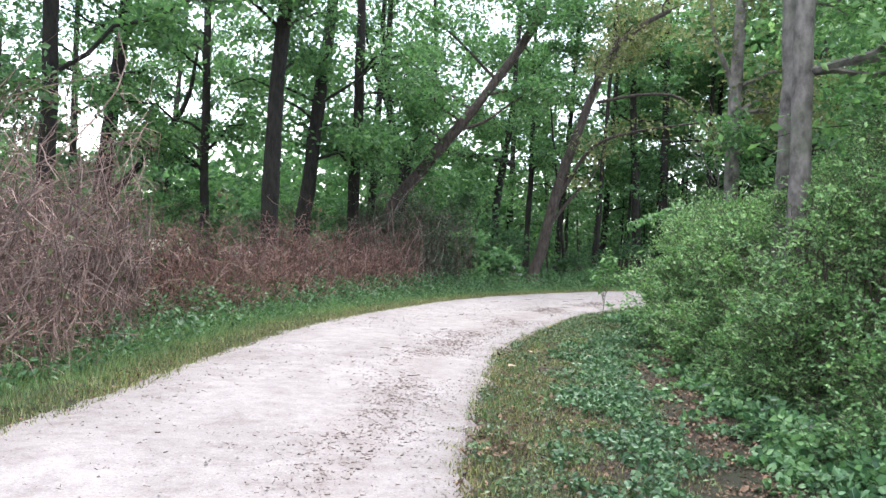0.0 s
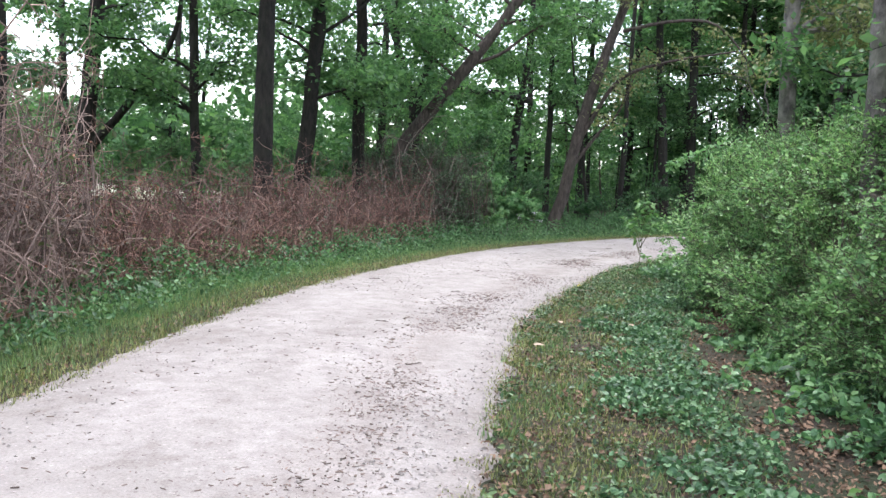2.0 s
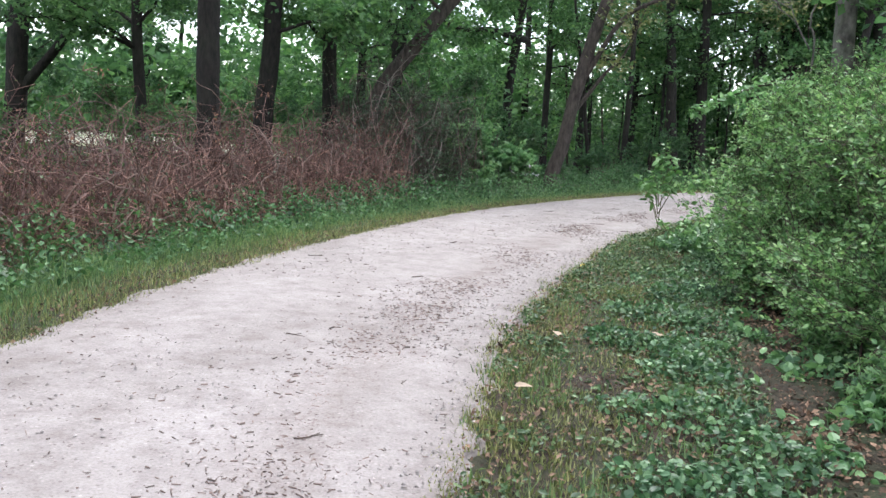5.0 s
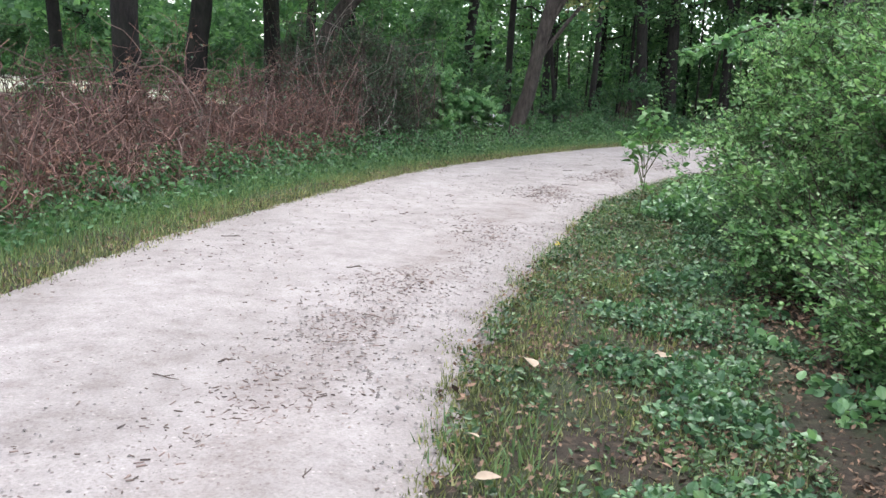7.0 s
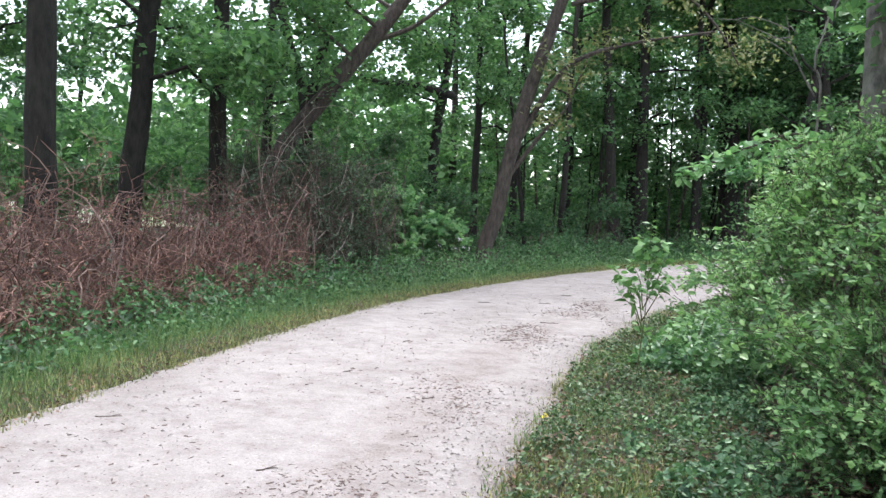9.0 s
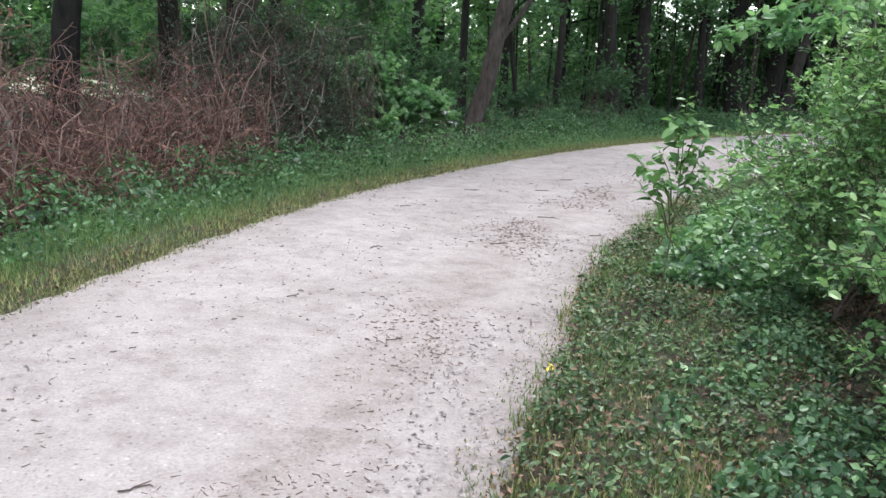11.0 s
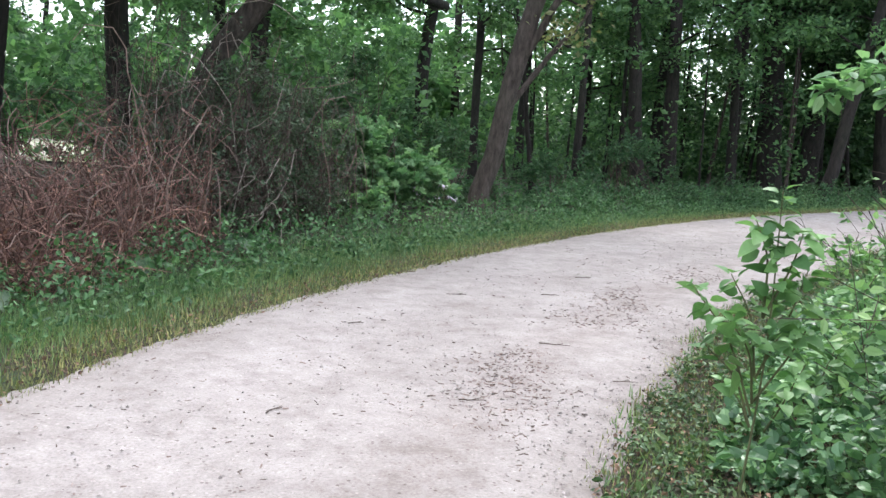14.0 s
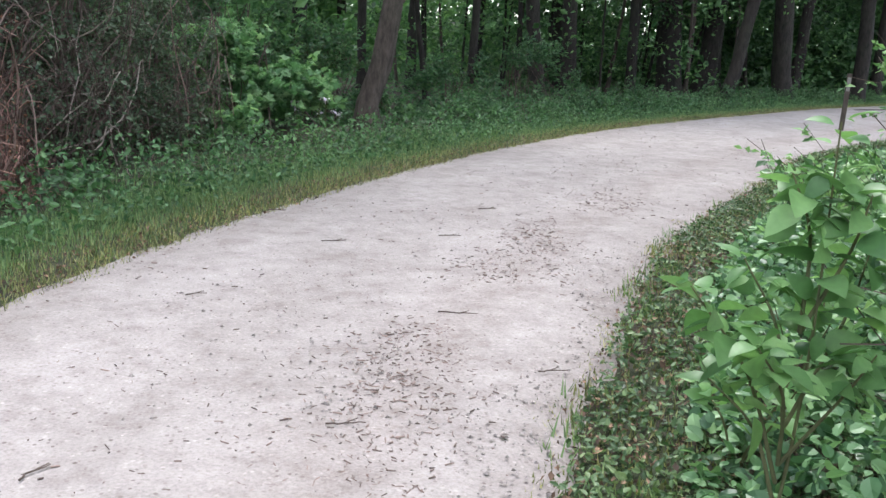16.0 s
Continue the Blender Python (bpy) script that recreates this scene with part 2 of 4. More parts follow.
def unit(v):
    return v / np.maximum(np.linalg.norm(v, axis=-1, keepdims=True), 1e-9)


def tubes(paths, radii, sides=3, lumps=0.0):
    """Round stems along paths (n, k, 3) with radii (n, k)."""
    paths, radii = np.asarray(paths, float), np.asarray(radii, float)
    n, k, _ = paths.shape
    along = unit(np.gradient(paths, axis=1))
    ref = np.where(np.abs(along[:, :1, 2:3]) > 0.8, np.array([[[1.0, 0.1, 0]]]), np.array([[[0, 0.05, 1.0]]]))
    a = unit(np.cross(along, np.broadcast_to(ref, along.shape)))
    b = np.cross(along, a)
    ang = np.arange(sides) * 2 * np.pi / sides
    rr = radii[:, :, None, None]
    if lumps:
        rr = rr * (1 + lumps * rng.standard_normal((n, k, sides, 1)))
    v = paths[:, :, None] + rr * (a[:, :, None] * np.cos(ang)[None, None, :, None] + b[:, :, None] * np.sin(ang)[None, None, :, None])
    idx = np.arange(n * k * sides).reshape(n, k, sides)
    nxt = np.roll(idx, -1, axis=2)
    f = np.stack([idx[:, :-1], nxt[:, :-1], nxt[:, 1:], idx[:, 1:]], axis=-1).reshape(-1, 4)
    return v.reshape(-1, 3), f


LEAF_SMALL = (np.array([(0, 0, 0), (0.45, 0.3, 0.07), (1, 0, -0.05), (0.45, -0.3, 0.07)]), np.array([(0, 2, 1), (0, 3, 2)]))
LEAF_MID = (np.array([(0, 0, 0), (0.32, 0.27, 0.06), (0.75, 0.2, 0.03), (1, 0, -0.06), (0.75, -0.2, 0.03), (0.32, -0.27, 0.06)]),
            np.array([(0, 2, 1), (0, 3, 2), (0, 4, 3), (0, 5, 4)]))
LEAF_LOBED = (np.array([(0, 0, 0), (0.12, 0.42, 0.03), (0.42, 0.24, 0.06), (0.62, 0.40, 0.0), (0.66, 0.14, 0.05), (1, 0, -0.1),
                        (0.66, -0.14, 0.05), (0.62, -0.40, 0.0), (0.42, -0.24, 0.06), (0.12, -0.42, 0.03), (0.45, 0, 0.02)]),
              np.array([(i, 10, (i + 1) % 10) for i in range(10)]))


LEAF_ROUND = (np.array([(0, 0, 0), (0.16, 0.27, 0.05), (0.5, 0.37, 0.06), (0.8, 0.22, 0.02), (1, 0, -0.1), (0.8, -0.22, 0.02), (0.5, -0.37, 0.06), (0.16, -0.27, 0.05), (0.5, 0, 0.0)]),
              np.array([(i, 8, (i + 1) % 8) for i in range(8)]))


def leaves(pos, size, flat=1.0, shape=LEAF_SMALL, droop=0.2, spread=0.35, out=None):
    """Leaves at places: flat says how level they lie, out (n, 3) the way they point."""
    n = len(pos)
    normal = unit(rng.standard_normal((n, 3)) + np.array([0, 0, flat * 1.6]))
    way = rng.standard_normal((n, 3)) if out is None else out + 0.5 * rng.standard_normal((n, 3))
    way = way - np.array([0, 0, droop])
    way = unit(way - normal * (way * normal).sum(1, keepdims=True))
    side = np.cross(normal, way)
    s = (size * (1 + spread * rng.standard_normal(n)).clip(0.4, 1.8))[:, None, None]
    tv, tf = shape
    v = pos[:, None] + s * (tv[None, :, :1] * way[:, None] + tv[None, :, 1:2] * side[:, None] + tv[None, :, 2:] * normal[:, None])
    f = tf[None] + (np.arange(n) * len(tv))[:, None, None]
    return v.reshape(-1, 3), f.reshape(-1, 3)


# ---- the path's two edges ----
EDGE_LEFT = smooth([(-2.6, -8), (-2.7, 0), (-2.65, 5), (-2.42, 7.3), (-2.25, 9), (-1.95, 11.5), (-1.35, 14), (-0.6, 16.3), (0.4, 18.9),
                    (1.7, 21.4), (3.7, 24.5), (6.5, 28), (9.3, 30.8), (12.5, 33.5), (16.5, 36.8), (23, 41), (33, 45)], 520)
EDGE_RIGHT = smooth([(-0.15, -8), (-0.1, 0), (0.12, 4.7), (0.28, 6.8), (0.48, 8.6), (0.75, 10.7), (1.2, 12.4), (1.85, 14.3), (2.5, 16.3),
                     (3.3, 17.9), (4.5, 20), (6.7, 22.7), (8.8, 25.3), (12.3, 28.3), (16.5, 31), (23.5, 34.5), (34, 38)], 520)


def off_path(x, y):
    """How far a place lies off the path, below nought on it; and whether it lies on the left."""
    q = np.stack([np.ravel(x), np.ravel(y)], 1)
    out_d, out_left = np.empty(len(q)), np.empty(len(q), bool)
    for s in range(0, len(q), 4000):
        c = q[s:s + 4000, None]
        dl = np.linalg.norm(c - EDGE_LEFT[None], axis=2)
        dr = np.linalg.norm(c - EDGE_RIGHT[None], axis=2)
        il, ir = dl.argmin(1), dr.argmin(1)
        inward = EDGE_RIGHT - EDGE_LEFT
        tl, tr = np.gradient(EDGE_LEFT, axis=0), np.gradient(EDGE_RIGHT, axis=0)
        sl = tl[il, 0] * (c[:, 0, 1] - EDGE_LEFT[il, 1]) - tl[il, 1] * (c[:, 0, 0] - EDGE_LEFT[il, 0])
        sr = tr[ir, 0] * (c[:, 0, 1] - EDGE_RIGHT[ir, 1]) - tr[ir, 1] * (c[:, 0, 0] - EDGE_RIGHT[ir, 0])
        left_side, right_side = sl > 0, sr < 0
        d = np.where(left_side, dl.min(1), np.where(right_side, dr.min(1), -np.minimum(dl.min(1), dr.min(1))))
        out_d[s:s + 4000], out_left[s:s + 4000] = d, left_side
    return out_d.reshape(np.shape(x)), out_left.reshape(np.shape(x))


def ground_z(x, y):
    d, left = off_path(x, y)
    u = np.clip(d / np.where(left, 2.2, 1.8), 0, 1)
    return 0.085 - 0.11 * u * u * (3 - 2 * u) + 0.02 * np.sin(np.asarray(x) * 2.1) * np.cos(np.asarray(y) * 1.7) * u


def on_ground(x, y):
    return float(ground_z(np.array([x]), np.array([y]))[0])


# ---- ground, one sheet to the horizon ----
def build_ground():
    far = np.array([40, 60, 90, 140, 220, 400, 900.0])
    xs = np.concatenate([-16 - far[::-1] + 25, np.arange(-15, 30, 0.3), 20 + far[0:]])
    ys = np.concatenate([-far[::-1], np.arange(-12, 52, 0.3), 30 + far])
    xs, ys = np.unique(xs), np.unique(ys)
    gx, gy = np.meshgrid(xs, ys)
    near = (np.abs(gx - 8) < 40) & (np.abs(gy - 18) < 50)
    gz = np.zeros(gx.shape)
    gz[near] = ground_z(gx[near], gy[near])
    d, _ = off_path(gx[near], gy[near])
    gz[near] -= 0.05 * np.clip((0.35 - d) / 0.4, 0, 1)
    gz[~near] = -0.025
    gz += 0.012 * np.sin(gx * 5.3 + np.cos(gy * 3.1)) * near
    v = np.stack([gx, gy, gz], -1).reshape(-1, 3)
    i = np.arange(len(v)).reshape(gx.shape)
    f = np.stack([i[:-1, :-1], i[:-1, 1:], i[1:, 1:], i[1:, :-1]], -1).reshape(-1, 4)
    ob = new("ground", np_mesh("ground", v, f, M_SOIL, True))
    tagged(ob, "woodland soil with leaf litter and moss patches", "ground", kind="structure")


def build_path():
    n, k = len(EDGE_LEFT), 23
    u = np.concatenate([[-0.03], np.linspace(0, 1, k - 2), [1.03]])
    jl = 0.01 + 0.08 * np.array([noise.noise((i * 0.23, 1.7, 0)) + 0.6 * noise.noise((i * 0.9, 5.1, 0)) for i in range(n)])
    jr = 0.03 + 0.10 * np.array([noise.noise((i * 0.21, 8.3, 0)) + 0.7 * noise.noise((i * 0.8, 3.3, 0)) for i in range(n)])
    width = np.linalg.norm(EDGE_RIGHT - EDGE_LEFT, axis=1)
    a = -(jl / width)[:, None] * (1 - u) + (jr / width)[:, None] * u + u
    xy = EDGE_LEFT[:, None] * (1 - a[..., None]) + EDGE_RIGHT[:, None] * a[..., None]
    edge = np.minimum(u, 1 - u) * 2
    z = 0.092 + 0.022 * np.clip(edge * 4, 0, 1) * np.ones((n, 1)) - 0.06 * (edge < 0)
    z = z + 0.012 * np.sin(xy[..., 0] * 2.3 + 1) * np.cos(xy[..., 1] * 1.4) * (edge > 0)
    v = np.concatenate([xy, z[..., None]], -1).reshape(-1, 3)
    i = np.arange(n * k).reshape(n, k)
    f = np.stack([i[:-1, :-1], i[:-1, 1:], i[1:, 1:], i[1:, :-1]], -1).reshape(-1, 4)
    me = np_mesh("path", v, f, M_GRAVEL, True)
    at = me.attributes.new("across", "FLOAT", "POINT")
    at.data.foreach_set("value", np.tile(u, n).astype(np.float32))
    tagged(new("path", me), "pale crushed limestone footpath with loose debris", "path", kind="structure")


def build_clearing():
    xs, ys = np.linspace(-75, -5, 30), np.linspace(36, 52, 24)
    gx, gy = np.meshgrid(xs, ys)
    gx = gx - 0.5 * (gy - 36)
    gz = 0.03 + 0.06 * np.sin(gx * 0.4) * np.cos(gy * 0.3)
    v = np.stack([gx, gy, gz], -1).reshape(-1, 3)
    i = np.arange(len(v)).reshape(gx.shape)
    f = np.stack([i[:-1, :-1], i[:-1, 1:], i[1:, 1:], i[1:, :-1]], -1).reshape(-1, 4)
    tagged(new("clearing_ground", np_mesh("clearing_ground", v, f, M_CLEARING, True)),
           "pale open ground beyond the trees", "ground", kind="structure")


build_ground()
build_path()
build_clearing()


# ---- trees ----
def tree(name, line, dia, label, bark_mat, leaf_mat, n_leaves, z0=2.2, z1=11.0, limbs=14, reach=(1.4, 3.2), leaf=0.10,
         group="", extra=(), rise=0.45, toward=None, taper=0.35, sides=11):
    """line: places of the trunk's middle from the ground up. extra: limbs of given lines, as (line, thickness)."""
    line = [np.array(p, float) for p in line]
    base = (line[0][0], line[0][1], on_ground(line[0][0], line[0][1]))
    line[0][2] = base[2] - 0.15
    ob = thing(name, base, label, "tree", group)
    k = 26
    p = smooth(line, k)
    p[:, :2] += 0.04 * np.cumsum(rng.standard_normal((k, 2)), 0) * 0.35
    p[:2, :2] = np.array(line[0][:2])
    u = np.linspace(0, 1, k)
    r = dia / 2 * (1 - (1 - taper) * u ** 1.2) + dia * 0.28 * np.exp(-(p[:, 2] - base[2]).clip(0) / 0.22)
    part("trunk", tubes(p[None], r[None], sides, 0.05), bark_mat, ob, smooth_shade=True)
    # limbs
    paths, radii = [], []
    for _ in range(limbs):
        z = rng.uniform(z0, z1)
        j = int(np.argmin(np.abs(p[:, 2] - z)))
        az = rng.uniform(0, 2 * np.pi) if toward is None else rng.normal(toward, 0.6)
        length = rng.uniform(*reach) * (1.15 - 0.4 * (z - z0) / max(z1 - z0, 1))
        way = np.array([np.cos(az), np.sin(az), rise * rng.uniform(0.3, 1.8)])
        t = np.linspace(0, 1, 7)[:, None]
        q = p[j] + way * length * t + np.array([0, 0, -0.22 * length]) * t ** 2.2
        q[1:] += 0.06 * length * rng.standard_normal((6, 3)) * t[1:]
        paths.append(q)
        radii.append(np.linspace(min(r[j] * 0.42, 0.05), 0.009, 7))
    tips = list(paths)
    for q, w in extra:
        q7 = smooth(q, 7)
        part("limb", tubes(smooth(q, 14)[None], np.linspace(w, w * 0.3, 14)[None], 7, 0.05), bark_mat, ob, smooth_shade=True)
        tips.append(q7)
    twigs = []
    for m, q in enumerate(tips):
        own = []
        for _ in range(5):
            s = rng.uniform(0.3, 1.0) * 6
            i = min(int(s), 5)
            a = q[i] * (1 - s + i) + q[i + 1] * (s - i)
            d = unit(q[-1] - q[0]) * 0.5 + unit(rng.standard_normal(3)) * np.array([1, 1, 0.45])
            t = np.linspace(0, 1, 4)[:, None]
            w = a + d * rng.uniform(0.5, 1.3) * t + np.array([0, 0, -0.15]) * t ** 2
            own.append(w + 0.04 * rng.standard_normal((4, 3)) * t)
        twigs += own
        if m < len(paths):
            part("branch", tubes(q[None], radii[m][None], 5), bark_mat, ob)
    part("fine_twig", tubes(twigs, np.tile(np.linspace(0.009, 0.003, 4), (len(twigs), 1)), 3), bark_mat, ob, kind="stuff")
    # leaves hang in level sprays along the twigs
    tw = np.array(twigs)
    i = rng.integers(0, len(tw), n_leaves)
    s = rng.uniform(0.4, 2.999, n_leaves)
    j = s.astype(int)
    a = tw[i, j] * (1 - s + j)[:, None] + tw[i, j + 1] * (s - j)[:, None]
    a = a + rng.standard_normal((n_leaves, 3)) * np.array([0.28, 0.28, 0.17])
    part("crown", leaves(a, leaf * 1.3, 0.8, LEAF_SMALL, 0.4), leaf_mat, ob, kind="stuff")
    return ob


def straight(x, y, lean_x=0.0, lean_y=0.0, top=13.0):
    return [(x, y, 0), (x + lean_x * 0.3, y + lean_y * 0.3, top * 0.3), (x + lean_x * 0.65, y + lean_y * 0.65, top * 0.65), (x + lean_x, y + lean_y, top)]


DARK = "dark-barked maple with leafy level branches behind the brambles"
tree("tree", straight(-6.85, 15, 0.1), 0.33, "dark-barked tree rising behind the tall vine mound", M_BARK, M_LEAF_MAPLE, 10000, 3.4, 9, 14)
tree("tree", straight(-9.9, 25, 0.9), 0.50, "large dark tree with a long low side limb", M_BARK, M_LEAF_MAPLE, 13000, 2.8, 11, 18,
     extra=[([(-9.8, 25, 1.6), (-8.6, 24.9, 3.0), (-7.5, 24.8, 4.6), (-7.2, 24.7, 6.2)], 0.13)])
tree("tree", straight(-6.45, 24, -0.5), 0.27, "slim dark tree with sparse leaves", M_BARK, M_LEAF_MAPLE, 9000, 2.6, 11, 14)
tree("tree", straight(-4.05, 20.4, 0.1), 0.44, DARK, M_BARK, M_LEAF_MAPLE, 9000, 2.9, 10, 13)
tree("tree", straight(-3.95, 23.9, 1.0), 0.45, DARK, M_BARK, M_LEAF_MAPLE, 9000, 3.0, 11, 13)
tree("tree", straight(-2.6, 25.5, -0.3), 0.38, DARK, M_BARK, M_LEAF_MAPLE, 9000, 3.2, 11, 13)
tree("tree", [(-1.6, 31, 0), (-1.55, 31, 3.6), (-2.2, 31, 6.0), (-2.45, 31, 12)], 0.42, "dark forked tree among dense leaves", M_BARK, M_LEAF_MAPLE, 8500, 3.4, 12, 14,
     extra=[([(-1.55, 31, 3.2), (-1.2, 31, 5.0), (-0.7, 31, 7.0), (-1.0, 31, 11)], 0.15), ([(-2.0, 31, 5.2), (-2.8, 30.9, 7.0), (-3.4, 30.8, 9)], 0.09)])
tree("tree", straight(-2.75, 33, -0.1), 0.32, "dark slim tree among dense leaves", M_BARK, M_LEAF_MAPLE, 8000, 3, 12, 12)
tree("leaning_tree", [(-2.1, 26.5, 0), (-1.65, 26.5, 2.05), (-0.55, 26.5, 3.65), (0.5, 26.5, 5.0), (1.8, 26.5, 7.0), (2.7, 26.5, 8.8), (3.4, 26.6, 10.5)], 0.42,
     "dark tree leaning over the path, vines round its foot", M_BARK_BROWN, M_LEAF_MAPLE, 8000, 4.0, 10, 11,
     extra=[([(0.2, 26.5, 4.6), (1.0, 26.3, 4.9), (1.9, 26.2, 5.6), (2.8, 26.2, 6.0)], 0.06)])
tree("leaning_tree", [(2.95, 28.3, 0), (3.53, 28.3, 2.83), (4.1, 28.3, 4.8), (4.9, 28.3, 7.2), (5.6, 28.2, 8.3), (6.6, 28.0, 9.0)], 0.37,
     "crooked brown tree leaning towards the path with dead side branches", M_BARK_BROWN, M_LEAF_OLIVE, 6000, 6.3, 9, 9, (1.2, 2.4), 0.08, taper=0.4,
     extra=[([(3.6, 28.3, 2.9), (4.5, 28.1, 4.5), (5.8, 28.0, 5.1), (7.8, 27.8, 5.5)], 0.075),
            ([(4.6, 28.3, 6.0), (5.9, 28.1, 6.3), (7.1, 28.0, 6.3), (7.9, 27.9, 5.6), (8.4, 27.8, 4.8)], 0.06),
            ([(3.35, 28.3, 1.95), (4.1, 28.5, 3.0), (4.7, 28.7, 3.7), (5.2, 28.8, 5.0)], 0.06),
            ([(4.9, 28.3, 7.2), (5.1, 28.3, 8.4), (4.9, 28.2, 10.0)], 0.07)])
tree("tree", [(1.8, 33, 0), (1.95, 32.8, 3.5), (2.2, 32.5, 6), (2.4, 32.5, 11)], 0.34, "dark tree with a heavy level limb", M_BARK, M_LEAF_MAPLE, 8000, 3.0, 11, 14,
     extra=[([(2.3, 32.4, 4.2), (1.2, 31.0, 4.3), (0.3, 30.2, 4.2), (-0.6, 29.5, 4.5)], 0.12)])

PALE = "pale grey-barked tree standing in the shrubs"
tree("tree", straight(3.76, 9.4, -0.3, 0, 12), 0.25, PALE, M_BARK_PALE, M_LEAF_SHRUB, 11000, 2.2, 8, 16, (1.0, 2.4), 0.07, toward=-0.5)
tree("tree", straight(5.25, 16.4, -0.3, 0, 11), 0.31, PALE, M_BARK_PALE, M_LEAF_OLIVE, 7000, 3.3, 9, 12, (0.6, 1.5), 0.065, toward=0.0,
     extra=[([(5.15, 16.4, 4.6), (4.7, 16.3, 5.6), (4.45, 16.2, 7.2)], 0.06)])
tree("tree", straight(4.12, 10.6, -0.3, 0, 11), 0.23, PALE, M_BARK_PALE, M_LEAF_SHRUB, 5000, 3.0, 8, 10, (0.8, 1.8), 0.065, toward=0.1)
tree("dead_tree", [(5.55, 18, 0), (5.47, 18, 2.8), (5.4, 18, 3.25), (5.48, 18, 3.7), (5.75, 18, 4.3), (6.0, 18, 5.0)], 0.034, "thin pale dead sapling bent among the shrubs", M_BARK_PALE, M_LEAF_OLIVE, 60, 3.6, 5, 3, (0.4, 0.9), 0.04,
     extra=[([(5.45, 18, 2.9), (5.23, 18, 3.25), (5.12, 18, 3.5), (5.05, 18, 3.8)], 0.012)], sides=7)

for x, y, d in ((7.2, 9.5, 0.3), (7.8, 14.5, 0.28), (9.3, 19.5, 0.34)):
    tree("tree", straight(x, y, 0.3, 0, 12), d, "leafy tree rising behind the shrubs", M_BARK, M_LEAF_MAPLE, 9000, 2.0, 9, 15, (1.4, 2.8), 0.09)

WOOD = "dark straight tree in the dense wood beyond the bend"
WOODLAND = [(8.5, 38, -0.9, 0.42), (9.7, 39, -0.3, 0.44), (14.15, 42, -0.6, 0.85), (15.6, 42.5, 0.6, 0.7), (12.0, 40, -0.4, 0.3), (12.4, 41, -0.2, 0.34),
            (13.6, 36.9, 1.6, 0.36), (7.75, 43, 0.1, 0.36), (10.6, 43, -0.2, 0.44), (17.1, 40, -0.8, 0.62), (18.6, 42, 0.7, 0.42), (20.4, 41, -0.2, 0.5),
            (6.3, 36.5, 0.2, 0.22), (5.2, 40, 0.2, 0.3), (22.5, 43, 0.2, 0.45), (11.2, 46, 0.2, 0.4), (3.6, 38, -0.2, 0.26)]
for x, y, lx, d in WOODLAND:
    # trees further right take the leaf colour with shade in it
    tree("tree", straight(x, y, lx * 1.6, 0, 15), d, WOOD, M_BARK, M_LEAF_SHADED if x > 14.5 else M_LEAF_MAPLE, 5500, 4.2 if d > 0.4 else 3.0, 12, 14, (1.6, 3.4), 0.13, group="woodland trees")

SLIM = "slim dark sapling trunk among the woodland trees"
for i in range(34):
    x = 4.5 + 17.5 * ((i * 0.618) % 1.0) + 0.3 * float(rng.standard_normal())
    y = 31.5 + 0.62 * x + 8.0 * float(rng.uniform(0, 1))
    # likewise, shade is in the leaf colour past x = 11
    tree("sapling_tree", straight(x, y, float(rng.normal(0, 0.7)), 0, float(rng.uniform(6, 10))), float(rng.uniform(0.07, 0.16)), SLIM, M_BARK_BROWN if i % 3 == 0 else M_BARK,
         M_LEAF_SHADED if x > 11 else M_LEAF_MAPLE, 900, 2.2, 8, 4, (0.8, 1.8), 0.10, group="woodland saplings", sides=6)

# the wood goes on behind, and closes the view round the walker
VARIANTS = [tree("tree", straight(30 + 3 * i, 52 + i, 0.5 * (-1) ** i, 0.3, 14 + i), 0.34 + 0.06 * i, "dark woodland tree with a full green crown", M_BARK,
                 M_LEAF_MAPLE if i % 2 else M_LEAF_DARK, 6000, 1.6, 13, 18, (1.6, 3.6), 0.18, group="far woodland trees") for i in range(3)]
spots = []
for i in range(700):
    x, y = rng.uniform(-34, 44), rng.uniform(-22, 64)
    d, left = off_path(np.array([x]), np.array([y]))
    behind = y < 3
    if behind and (d[0] < 4 or abs(x) > 25):
        continue
    if not behind and not (y > 44 and x > -2 or (x > 9 and y < 26 and x - y > -14) or (x > 24 and y > 20) or (x < -14 and y < 60 and x > -34) or (y > 31 and y < 46 and -6 < x < 0 and i % 5 == 0)):
        continue
    if d[0] < 3.0 or any((x - a) ** 2 + (y - b) ** 2 < 9.5 for a, b in spots):
        continue
    spots.append((x, y))
for i, (x, y) in enumerate(spots[:52]):
    copy_thing(VARIANTS[i % 3], pose(x, y, on_ground(x, y), 0, 0, float(rng.uniform(0, 360))))


